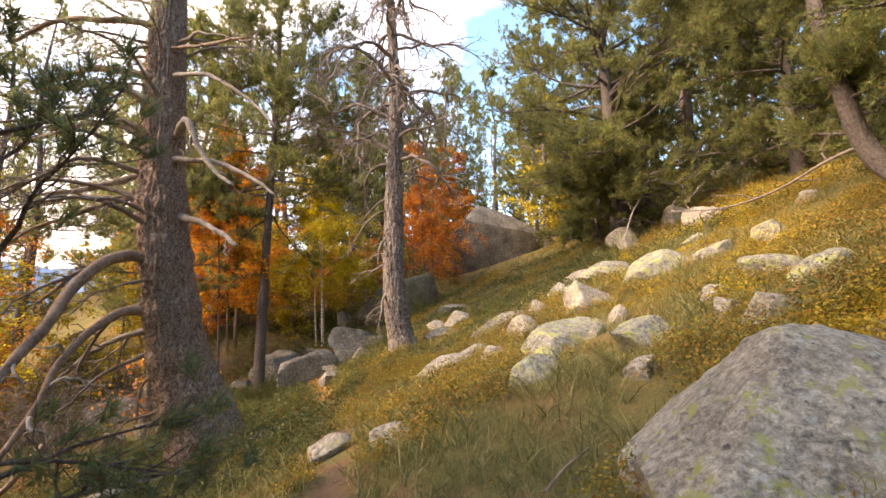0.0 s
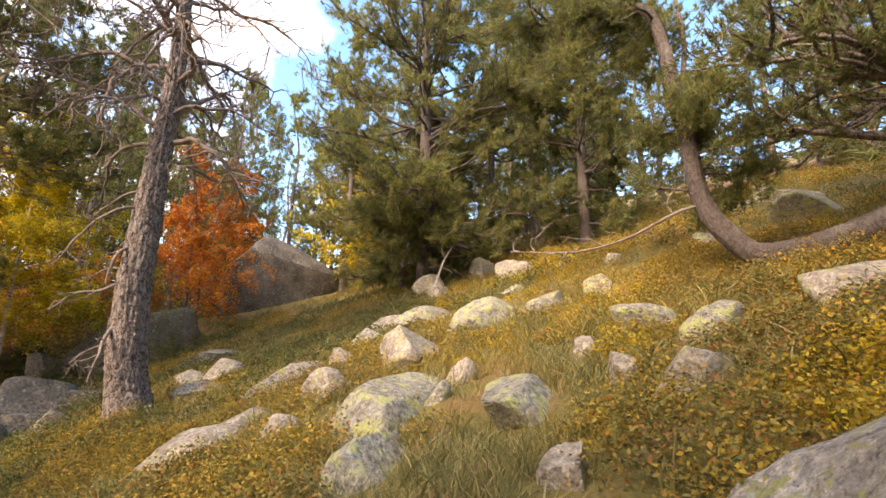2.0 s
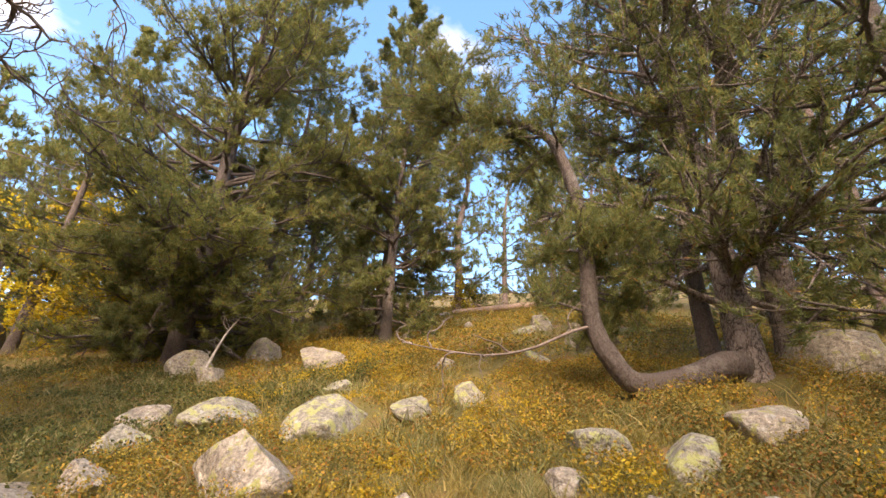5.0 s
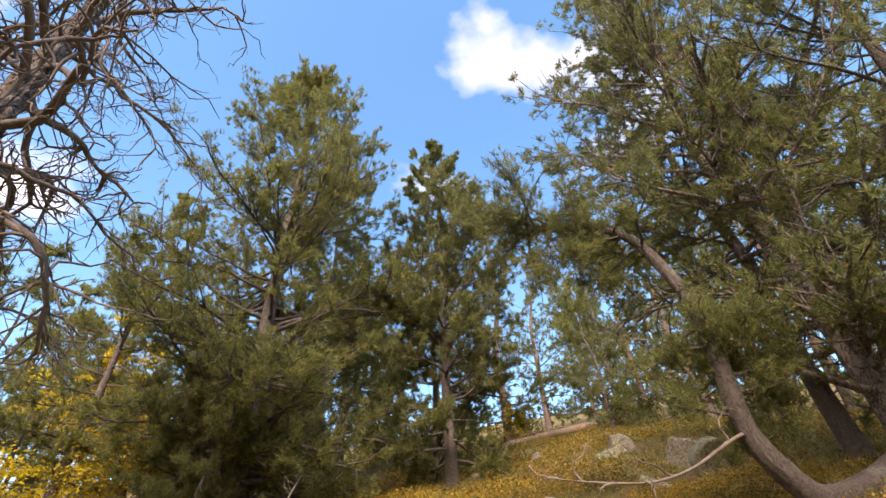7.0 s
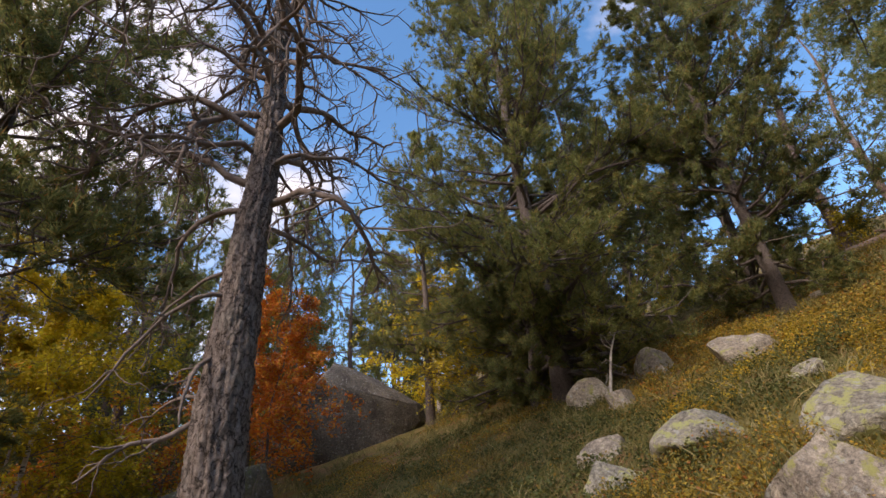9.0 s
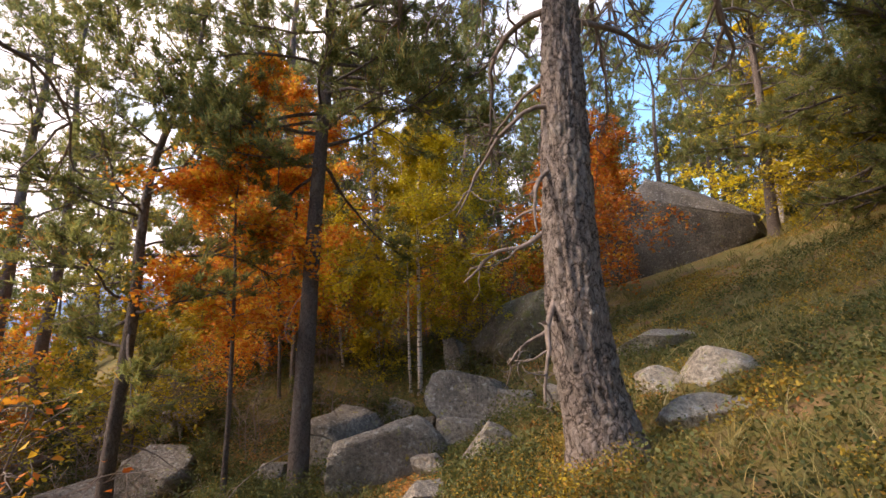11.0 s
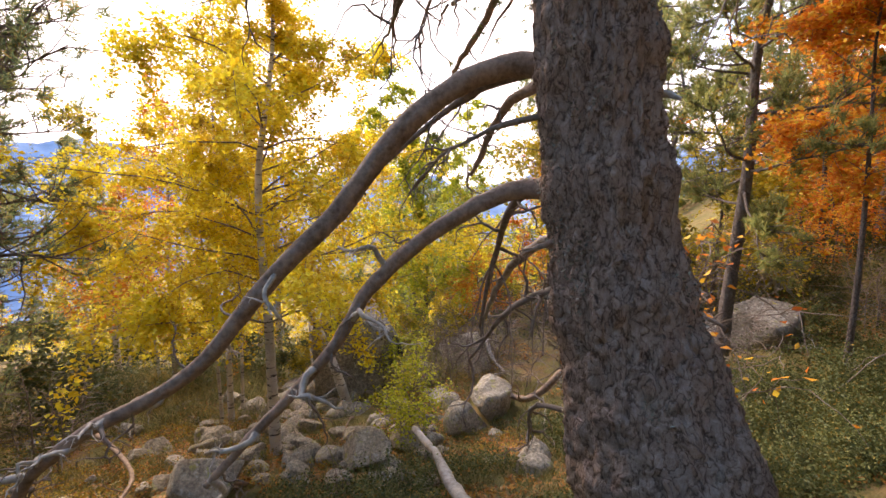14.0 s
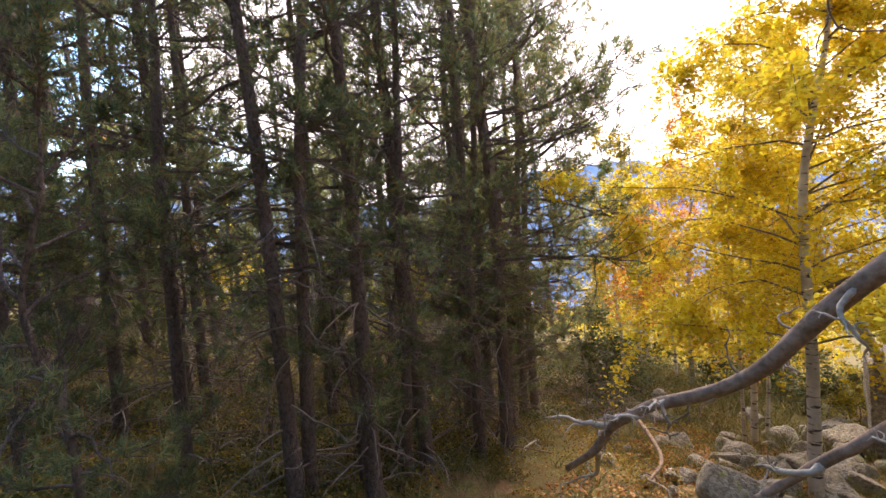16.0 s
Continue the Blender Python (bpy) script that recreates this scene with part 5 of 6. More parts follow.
for k, (x, y) in enumerate(((19, 6), (21, 9.5), (15.6, 12.8), (23, 4), (18.5, 2.0), (14, 16.5), (12, 22), (9, 26), (16, 25), (6.2, 30), (1, 31), (-2.5, 30), (-6, 28), (-11, 26), (-15, 24), (-20, 22), (-11, 21),
                            (3.2, 27), (21, 19), (12.5, 18.3), (24, 14), (13.2, -1), (11.5, 0.8), (17, -3), (10.5, -3.0), (8, -5), (12, -8), (22, -1), (26, 9), (-1.5, 25), (-4.8, 24.5), (-13, 30), (-18, 30), (8, 21.5), (0.2, 27.5))):
    plant((far_a, far_b)[k % 2], x, y)
for k in range(74):
    # a belt of woodland round the upper and farther side
    a = radians(gen_f.uniform(-35, 158))
    r = gen_f.uniform(24, 44)
    if radians(12) < a < radians(34) and r < 38:
        continue
    plant((far_a, far_b, far_c)[k % 3], 1 + r * math.cos(a), 7 + r * math.sin(a), gen_f.uniform(0.85, 1.2))
for k in range(30):
    # the wood down the valley, lower than the trail
    a = radians(gen_f.uniform(140, 262))
    r = gen_f.uniform(19, 38)
    plant((far_c, under_d, far_b, under_d, under_a)[k % 5], -3 + r * math.cos(a), 5 + r * math.sin(a), gen_f.uniform(0.8, 1.1))
for k in range(60):
    a = radians(gen_f.uniform(150, 268))
    r = gen_f.uniform(14, 31)
    plant((under_c, under_a, under_d, far_c, under_c, under_d)[k % 6], -4 + r * math.cos(a), 5 + r * math.sin(a), gen_f.uniform(0.5, 0.95))
for k in range(64):
    a = radians(gen_f.uniform(75, 165))
    r = gen_f.uniform(11.5, 27)
    plant((under_a, under_c, under_b, under_c)[k % 4], -2 + r * math.cos(a), 7 + r * math.sin(a), gen_f.uniform(0.5, 1.0))
for k in range(34):
    a = radians(gen_f.uniform(-25, 75))
    r = gen_f.uniform(15, 30)
    plant((under_c, far_c, under_a, under_c)[k % 4], 1 + r * math.cos(a), 7 + r * math.sin(a), gen_f.uniform(0.3, 0.7))

for k, (x, y, s) in enumerate(((-5.2, 16.6, 0.6), (-6.3, 17.8, 0.8), (-3.0, 17.6, 0.7), (-7.8, 18.6, 0.8), (-2.0, 19.5, 0.8), (-8.8, 16.0, 0.6), (-4.0, 19.6, 0.9), (-10.6, 17.0, 0.9))):
    plant((under_a, under_b)[k % 4 == 1], x, y, s)
for x, y, s in ((-4.8, 15.0, 0.3), (-6.0, 15.2, 0.36), (-2.9, 15.6, 0.3), (-7.0, 13.4, 0.3), (-5.6, 14.0, 0.28), (-3.9, 17.4, 0.4), (-8.0, 14.6, 0.3), (-0.9, 15.2, 0.3)):
    plant(under_c, x, y, s)

for k, (x, y, s) in enumerate(((-13.0, 4.6, 0.5), (-14.5, 6.0, 0.6), (-13.6, 2.8, 0.5), (-12.8, 5.4, 0.35), (-15.2, 3.4, 0.7), (-14.0, 7.6, 0.5), (-12.6, 1.2, 0.5), (-13.2, 8.8, 0.5))):
    plant((under_c, under_a)[k % 2], x, y, s)

# the dark grove
grove_a = pine(-3.45, 1.65, 11.0, 0.078, 70, 0.30, 1.25, 40, 24, BARK_GROVE, NEEDLE_GROVE, (0, 0), 0.15, 34, "slim dark pine with many dry lower twigs in a shady grove", name="grove_pine", group="dark grove", twigmat=TWIG_BROWN, needle=(0.105, 0.014, 8))
grove_b = pine(-6.2, 1.55, 11.5, 0.088, 71, 0.30, 1.3, 40, 24, BARK_GROVE, NEEDLE_GROVE, (0, 0), 0.15, 26, "slim dark pine with many dry lower twigs in a shady grove", name="grove_pine", group="dark grove", twigmat=TWIG_BROWN, needle=(0.105, 0.014, 8))
for k, (x, y, s) in enumerate(((-3.62, 1.6, 0.9), (-4.15, 1.85, 1.0), (-4.85, 1.55, 0.9), (-5.1, 1.65, 1.05), (-2.75, -0.6, 1.0), (-2.9, 0.75, 0.8), (-1.9, 0.0, 0.7), (-3.9, -2.0, 1.2), (-3.8, -1.0, 1.0),
                               (-5.4, -0.6, 1.0), (-6.6, -0.2, 1.1), (-8.0, 0.4, 1.1), (-7.6, -1.6, 1.0), (-2.4, -2.4, 1.1), (-5.0, -3.5, 1.1), (-1.0, -3.8, 1.0), (-7.2, -4.2, 1.0), (-9.2, -1.2, 1.1), (-9.5, -3.5, 1.0), (-7.3, 0.5, 1.0), (-8.8, 0.6, 1.1))):
    copy_thing((grove_a, grove_b)[k % 2], pose(x, y, gz(x, y), gen_f.normal() * 1.5, gen_f.normal() * 1.5, gen_f.uniform(0, 360)) @ Matrix.Scale(s, 4))
edge_pine = pine(-6.72, 1.62, 11.5, 0.105, 73, 0.20, 1.7, 66, 44, BARK_GROVE, NEEDLE_GROVE, (0, 0), 0.15, 20, "dense dark pine at the sunny edge of the grove", name="grove_pine", group="dark grove", twigmat=TWIG_BROWN, needle=(0.11, 0.014, 8))
for x, y, s in ((-7.6, 1.1, 1.0), (-9.2, 0.6, 0.9), (-2.0, -2.0, 0.95), (-0.9, -3.2, 0.9), (-4.2, -4.6, 1.0)):
    copy_thing(edge_pine, pose(x, y, gz(x, y), 0, 0, 90 * x) @ Matrix.Scale(s, 4))
for k, (x, y) in enumerate(((-4.5, -7), (-7, -8.5), (-10, -6.5), (-1.5, -7.5), (-12.5, -4), (-12, -9), (-9, -11), (-5.5, -12), (-15, -6), (-2, -12), (-14, -1.5), (-11.5, -1.0), (1.5, -8), (2.0, -12))):
    plant((far_c, grove_b, far_b)[k % 3], x, y, 1.0 if k % 3 == 1 else 0.9)
pine(-3.1, -3.6, 9.0, 0.30, 72, 0.45, 2.2, 36, 80, BARK_GROVE, NEEDLE_GROVE, (0.12, 0.02), 0.5, 14, "stout leaning dark pine in the shady grove", name="grove_pine", twigmat=TWIG_BROWN)

for k, (x, y, s) in enumerate(((-11, -4.5, 0.9), (-13, -2.5, 1.0), (-10.5, -8, 1.0), (-8, -6.5, 0.8), (-6, -8, 0.9), (-13.5, -7, 1.1), (-15, -4, 1.1), (-11.8, 0.6, 0.8), (-3.5, -9, 0.9), (-1.5, -10, 1.0))):
    plant((under_a, under_c)[k % 2], x, y, s)

# birches and rowans
broadleaf(-8.6, 4.95, 8.8, 0.085, 80, BIRCH, LEAF_YELLOW, 46000, 2.1, 0.29, 0.046, 1, "tall bright yellow birch with white trunk", shape=0.8, limbs=46)
broadleaf(-10.5, 4.05, 7.5, 0.06, 81, BIRCH, LEAF_YELLOW, 24000, 1.7, 0.36, 0.050, 3, "clump of slender yellow birches", limbs=22)
broadleaf(-10.4, 6.2, 6.5, 0.10, 82, BIRCH, LEAF_YELLOW, 6000, 1.6, 0.42, 0.06, 1, "leaning white birch with sparse yellow leaves", lean=(-0.12, -0.38), limbs=26)
broadleaf(-13.5, 2.4, 7.0, 0.07, 83, BIRCH, LEAF_ORANGE, 5000, 1.7, 0.3, 0.07, 2, "orange-yellow birch at the edge of the grove", limbs=22)
broadleaf(-16.5, 7.8, 9.5, 0.1, 84, BIRCH, LEAF_LIME, 15000, 2.3, 0.25, 0.085, 2, "lime-green birch further down the valley", limbs=26)
broadleaf(-19.0, 11.5, 9.0, 0.1, 85, BIRCH, LEAF_LIME, 7000, 2.3, 0.2, 0.095, 2, "lime-green birch further down the valley", limbs=24)
broadleaf(-15.5, 4.6, 9.5, 0.1, 86, BIRCH, LEAF_YELLOW, 8000, 2.3, 0.2, 0.085, 2, "yellow birch further down the valley", limbs=24)
broadleaf(-17.0, 0.0, 8.0, 0.1, 87, BIRCH, LEAF_OLIVE, 7000, 2.3, 0.2, 0.09, 2, "yellow birch behind the grove", limbs=24)
broadleaf(-4.1, 15.9, 7.2, 0.06, 88, BIRCH, LEAF_GOLD, 24000, 1.7, 0.3, 0.055, 2, "slender yellow-green birch in the wood", limbs=34)
broadleaf(-5.7, 17.6, 7.0, 0.06, 89, BIRCH, LEAF_OLIVE, 9000, 1.7, 0.25, 0.065, 2, "slender yellow-green birch in the wood", limbs=28)
broadleaf(-5.95, 12.35, 6.8, 0.045, 90, BARK_SLIM, LEAF_ORANGE, 8000, 1.3, 0.42, 0.06, 1, "thin orange rowan sapling", name="rowan_tree", limbs=26)
broadleaf(-7.0, 15.8, 7.5, 0.07, 91, BARK_SLIM, LEAF_ORANGE, 16000, 2.0, 0.28, 0.07, 2, "orange rowan in the wood", name="rowan_tree", limbs=26)
broadleaf(-9.8, 17.3, 7.5, 0.07, 92, BARK_SLIM, LEAF_ORANGE, 8000, 2.0, 0.28, 0.08, 2, "orange rowan in the wood", name="rowan_tree", limbs=26)
broadleaf(-9.5, 13.8, 5.0, 0.05, 93, BARK_SLIM, LEAF_OLIVE, 5000, 1.6, 0.2, 0.06, 2, "yellow-green rowan in the wood", name="rowan_tree", limbs=24)
broadleaf(-0.8, 19.3, 6.6, 0.07, 94, BARK_SLIM, LEAF_RED, 11000, 1.7, 0.2, 0.075, 3, "red-orange rowan beside the huge boulder", name="rowan_tree", limbs=24)
broadleaf(0.6, 24.5, 6.5, 0.07, 95, BARK_SLIM, LEAF_RED, 6000, 1.7, 0.2, 0.09, 2, "red-orange rowan behind the huge boulder", name="rowan_tree", limbs=24)
broadleaf(6.3, 24.0, 8.0, 0.08, 96, BIRCH, LEAF_YELLOW, 8000, 2.2, 0.12, 0.10, 2, "yellow birch behind the pines", limbs=26)
broadleaf(9.4, 21.0, 5.0, 0.06, 97, BIRCH, LEAF_OLIVE, 6000, 1.9, 0.08, 0.09, 3, "yellow bushy birch behind the pines", limbs=22)
broadleaf(5.6, 19.6, 3.4, 0.04, 98, BARK_SLIM, LEAF_OLIVE, 4500, 1.6, 0.06, 0.08, 3, "yellow bush under the pines", name="bush", limbs=22)
broadleaf(7.2, 19.2, 3.4, 0.04, 99, BARK_SLIM, LEAF_OLIVE, 4500, 1.6, 0.06, 0.08, 3, "yellow bush under the pines", name="bush", limbs=22)
broadleaf(-9.4, 7.2, 1.5, 0.02, 100, TWIG, LEAF_LIME, 2400, 0.6, 0.05, 0.045, 4, "yellow-green bush among stones", name="bush", limbs=16)
broadleaf(-5.2, 9.0, 2.6, 0.03, 101, TWIG, LEAF_ORANGE, 260, 0.9, 0.3, 0.07, 2, "nearly bare rowan bush with red berries", name="bush", limbs=20)
broadleaf(-12.5, 11.5, 8.0, 0.09, 102, BARK_SLIM, LEAF_OLIVE, 6000, 2.0, 0.3, 0.08, 2, "yellow-green birch in the wood", limbs=24)
broadleaf(-13.5, 13.0, 8.0, 0.09, 103, BARK_SLIM, LEAF_ORANGE, 4000, 1.9, 0.3, 0.08, 2, "orange rowan in the wood", name="rowan_tree", limbs=24)

# dry thickets under the trees
thicket = broadleaf(-8.4, 10.6, 2.2, 0.022, 110, TWIG, LEAF_OLIVE, 220, 0.9, 0.08, 0.05, 5, "tangled grey-brown twiggy bush with few leaves", name="bush", limbs=30, group="dry thickets", split=False)
for k, (x, y, s) in enumerate(((-9.6, 11.6, 1.1), (-7.4, 11.8, 0.8), (-10.6, 10.4, 1.2), (-9.0, 13.2, 1.0), (-11.2, 12.6, 1.3), (-6.9, 17.2, 1.0), (-3.4, 18.2, 1.0), (-2.4, 18.8, 1.1), (-0.6, 16.2, 0.8), (-10.4, 8.6, 0.9))):
    copy_thing(thicket, pose(x, y, gz(x, y), 0, 0, 73.0 * k) @ Matrix.Scale(s, 4))

for k, (x, y, s) in enumerate(((-10.8, 8.0, 0.8), (-11.4, 9.6, 1.0), (-9.6, 9.2, 0.8), (-5.4, 14.6, 0.7), (-6.6, 14.0, 0.8), (-4.6, 17.6, 1.0), (-2.6, 16.2, 0.7), (-1.2, 18.0, 0.9), (-6.4, 10.6, 0.5), (-9.9, 15.6, 1.0),
                               (-4.0, 0.2, 0.9), (-5.6, 0.5, 0.9), (-6.6, 0.9, 0.8), (-3.0, -1.4, 1.0), (-4.6, -1.8, 1.0), (-7.0, -1.0, 1.1), (-8.6, -0.4, 1.0), (-2.0, -1.6, 1.0), (-9.4, 1.6, 0.8), (-6.2, -2.8, 1.2), (-1.2, -2.2, 1.0), (-10.2, -2.0, 1.2))):
    copy_thing(thicket, pose(x, y, gz(x, y), 0, 0, 51.0 * k) @ Matrix.Scale(s, 4))
under_pine = pine(-1.98, 1.86, 3.3, 0.035, 120, 0.18, 0.72, 22, 44, BARK_GROVE, NEEDLE_GROVE, (0.02, 0.02), 0.12, 4, "young dark green pine beside the trail", name="young_pine", group="young pines", needle=(0.085, 0.008, 14), twigmat=TWIG_BROWN)
for k, (x, y, s) in enumerate(((-4.28, 1.5, 1.15), (-4.95, 1.3, 1.0), (-3.3, -0.3, 1.0), (-7.1, 0.95, 1.0), (-6.3, -1.7, 1.2), (-2.0, -0.9, 1.0))):
    copy_thing(under_pine, pose(x, y, gz(x, y), 0, 0, 67.0 * k) @ Matrix.Scale(s, 4))

# ---- dead wood on the ground ----
def dead_wood(name, points, r0, r1, mat, label, twigs=0, seed=0, sides=9):
    gen = np.random.default_rng(seed)
    line = spline([(x, y, gz(x, y) + h) for x, y, h in points], 30)
    o = line[0].copy()
    root = tagged(new(name), label, "dead wood")
    root.location = o
    line = line - o
    part("stem", mesh_of("stem", *tube(line, np.linspace(r0, r1, 30), sides, 0.22, seed), mat), root)
    for k in range(twigs):
        i = int(gen.integers(4, 29))
        part("branch", mesh_of("branch", *dead_limb(line[i], gen.normal(size=3) * (1, 1, 0.6) + (0, 0, 0.5), gen.uniform(0.25, 0.7), r0 * 0.3, gen, 0.2, 3, 1, 0.3), mat), root)


dead_wood("dead_sapling", [(4.75, 12.35, -0.05), (5.0, 12.45, 0.45), (5.2, 12.5, 0.85), (5.5, 12.6, 1.15)], 0.035, 0.012, WOOD_BLEACHED, "bleached dead sapling leaning out of the pines", 7, 1)
dead_wood("fallen_log", [(20, 9.2, 0.2), (18.2, 10.2, 0.25), (16.2, 11.2, 0.2), (14.4, 12.3, 0.15)], 0.2, 0.11, WOOD_DEAD, "long fallen grey log at the top of the slope", 8, 2)
dead_wood("fallen_log", [(-12.8, 12.9, 0.1), (-11.9, 13.6, 0.25), (-11.0, 14.3, 0.3)], 0.12, 0.09, WOOD_DEAD, "fallen grey log beside the stump", 4, 3)
dead_wood("fallen_log", [(-8.2, 17.6, 0.3), (-6.5, 17.8, 0.35), (-5.0, 18.3, 0.2)], 0.09, 0.05, WOOD_DEAD, "fallen thin trunk in the wood", 4, 4)
dead_wood("fallen_branch", [(-11.2, 9.3, 0.55), (-10.7, 9.2, 0.35), (-10.2, 9.3, 0.05)], 0.06, 0.03, WOOD_BLEACHED, "bleached branch leaning on dark shrubs", 2, 5)
dead_wood("fallen_branch", [(-8.0, 9.6, 0.9), (-8.3, 9.0, 0.35), (-8.8, 8.8, 0.25), (-9.2, 8.6, 0.2)], 0.07, 0.03, WOOD_DEAD, "curved grey dead branch among stones", 5, 6)
dead_wood("fallen_branch", [(-9.8, 2.2, 0.3), (-9.0, 2.7, 0.35), (-8.0, 3.3, 0.2), (-7.2, 3.4, 0.1)], 0.04, 0.02, WOOD_DEAD, "thin fallen branch with grey twigs", 6, 7)
dead_wood("fallen_branch", [(0.55, 2.75, 0.05), (0.7, 2.9, 0.06), (0.9, 3.05, 0.05)], 0.012, 0.008, WOOD_DEAD, "small dry stick in the heath", 0, 8, 6)


gen_s = np.random.default_rng(91)
for k in range(46):
    # sticks strewn under the trees
    lo, hi, near, far = ((-10.5, -5.2, 2.4, 9.5), (-8.5, -1.2, 11.5, 18.0), (-8.0, -2.0, -2.0, 2.0))[k % 3]
    x, y, a, L = gen_s.uniform(lo, hi), gen_s.uniform(near, far), gen_s.uniform(0, 6.283), gen_s.uniform(0.35, 1.1)
    ca, sa = math.cos(a) * L * 0.5, math.sin(a) * L * 0.5
    dead_wood("fallen_branch", [(x - ca, y - sa, 0.03), (x + gen_s.normal() * 0.06, y + gen_s.normal() * 0.06, gen_s.uniform(0.05, 0.14)), (x + ca, y + sa, gen_s.uniform(0.04, 0.22))], gen_s.uniform(0.012, 0.03), 0.006,
              (WOOD_DEAD, WOOD_BLEACHED)[k % 2], ("thin grey-brown stick on the forest floor", "bleached crooked stick on the forest floor")[k % 2], 3, 300 + k, 7)


def root_stump():
    gen = np.random.default_rng(77)
    x, y = -8.9, 14.7
    root = tagged(new("root_stump"), "bleached twisted roots of an uprooted stump", "stump")
    root.location = (x, y, gz(x, y))
    for k in range(13):
        a = gen.uniform(0, 6.28)
        w = limb((gen.normal() * 0.15, gen.normal() * 0.15, 0.35), (math.cos(a), math.sin(a), gen.uniform(-0.1, 0.5)), gen.uniform(0.5, 1.3), gen, 0.5, 0.35, 12)
        part("root", mesh_of("root", *tube(w, np.linspace(0.09, 0.02, 12), 8, 0.3, k), WOOD_BLEACHED), root)


root_stump()

# ---- ground cover ----
STONES = [(o.location.x, o.location.y, max(o.dimensions.x, o.dimensions.y) * 0.5) for o in scene.objects if o.name.startswith("boulder")] + [(6.4, 3.9, 0.45), (6.0, 4.35, 0.4), (5.6, 4.8, 0.4), (5.3, 5.1, 0.35), (-3.75, 7.6, 0.75), (-0.95, 10.85, 0.45)]


def free(x, y, margin=0.8):
    """Which places are clear of stones."""
    ok = np.ones(len(x), bool)
    for sx, sy, r in STONES:
        ok &= np.hypot(x - sx, y - sy) > r * margin
    return ok


def scatter(n, box, gen, keep=None):
    x, y = gen.uniform(box[0], box[1], n), gen.uniform(box[2], box[3], n)
    ok = free(x, y)
    if keep is not None:
        ok &= keep(x, y, gen)
    return x[ok], y[ok]


def on_ground(x, y):
    p = np.stack([x, y, 0 * x], 1)
    near = np.exp(-((x + 1) ** 2 + (y - 7) ** 2) / 400)
    return ground_z(x, y) + near * (0.07 * fbm(p * 0.9, 3) + 0.035 * fbm(p * 4.0, 9, 3)) - 0.05 * np.exp(-(trail(x, y) / 0.4) ** 2)


def grass(name, x, y, gen, blades, height, width, label, mat=GRASS):
    z = on_ground(x, y)
    n = len(x)
    c = np.stack([x, y, z], 1)[:, None] + np.concatenate([gen.normal(size=(n, blades, 2)) * 0.05, np.zeros((n, blades, 1))], 2)
    h = height * gen.uniform(0.5, 1.2, (n, blades, 1)) * gen.uniform(0.6, 1.2, (n, 1, 1))
    d = np.concatenate([gen.normal(size=(n, blades, 2)) * 0.45, np.ones((n, blades, 1))], 2)
    side = np.cross(d, gen.normal(size=(n, blades, 3)))
    side /= np.linalg.norm(side, axis=2, keepdims=True)
    mid = c + d * h * 0.55
    bow = np.concatenate([d[..., :2] * 1.6, np.zeros((n, blades, 1))], 2)
    tip = c + d * h * 0.95 + bow * h * 0.35
    v = np.stack([c - side * width, c + side * width, mid - side * width * 0.7, mid + side * width * 0.7, tip], 2).reshape(-1, 3)
    k = np.arange(n * blades)[:, None] * 5
    f = np.vstack([k + [0, 1, 3], k + [0, 3, 2], k + [2, 3, 4]])
    tagged(new(name, mesh_of(name, v, f, mat, False)), label, "grass", kind="stuff")


def heath(name, x, y, gen, per, size, leaf, mat, label, tall=0.22):
    z = on_ground(x, y)
    n = len(x)
    r = size * gen.uniform(0.6, 1.25, (n, 1))
    a, q = gen.uniform(0, 6.283, (n, per)), gen.uniform(0, 1, (n, per)) ** 0.5
    mound = np.clip(0.8 + 0.75 * fbm(np.stack([x * 1.1, y * 1.1, 0 * x], 1), 51, 3), 0.3, 1.7)[:, None]
    h = tall * mound * gen.uniform(0.6, 1.2, (n, 1)) * np.sqrt(np.clip(1.05 - q * q, 0, 1)) * gen.uniform(0.35, 1.0, (n, per))
    p = np.stack([x[:, None] + r * q * np.cos(a), y[:, None] + r * q * np.sin(a), z[:, None] + h + 0.36 * (r * q * np.cos(a))], -1).reshape(-1, 3)
    v, f = leaves(p, gen, leaf, 0.7)
    tagged(new(name, mesh_of(name, v, f, mat, False)), label, "shrub", kind="stuff")


def patchy(scale, level, seed):
    return lambda x, y, gen: (fbm(np.stack([x * scale, y * scale, 0 * x], 1), seed, 3) > level) & (trail(x, y) > np.where(y > 7.5, 0.30, np.where(y > 6.0, 0.14, 0.26)))


# the brightest patches: x, y, radius, clumps
PATCHES = ((3.0, 3.1, 0.6, 70), (4.3, 6.2, 0.8, 45), (6.1, 9.9, 1.0, 60), (5.2, 8.6, 0.8, 45), (4.6, 10.3, 0.8, 40), (2.9, 6.7, 0.5, 24), (3.3, 4.9, 0.5, 22), (7.4, 11.6, 0.9, 40), (-1.7, 10.2, 0.6, 36))
gg = np.random.default_rng(17)
x, y = scatter(6000, (-2.6, 9, 0.5, 14), gg, patchy(0.7, -0.2, 2))
grass("grass", x, y, gg, 9, 0.20, 0.004, "tufts of straw-green autumn grass")
x, y = scatter(4200, (-1.8, 5, 1.2, 8), gg, patchy(0.9, -0.3, 5))
grass("grass", x, y, gg, 10, 0.17, 0.0028, "tufts of straw-green autumn grass")
x, y = scatter(7000, (-8, 22, -2, 26), gg, patchy(0.5, -0.4, 6))
grass("grass", x, y, gg, 8, 0.26, 0.008, "tufts of straw-green autumn grass")
x, y = scatter(3000, (-13, -5, 1.5, 10), gg, patchy(0.8, 0.0, 7))
grass("grass", x, y, gg, 9, 0.16, 0.005, "thin grass in the leafy hollow")
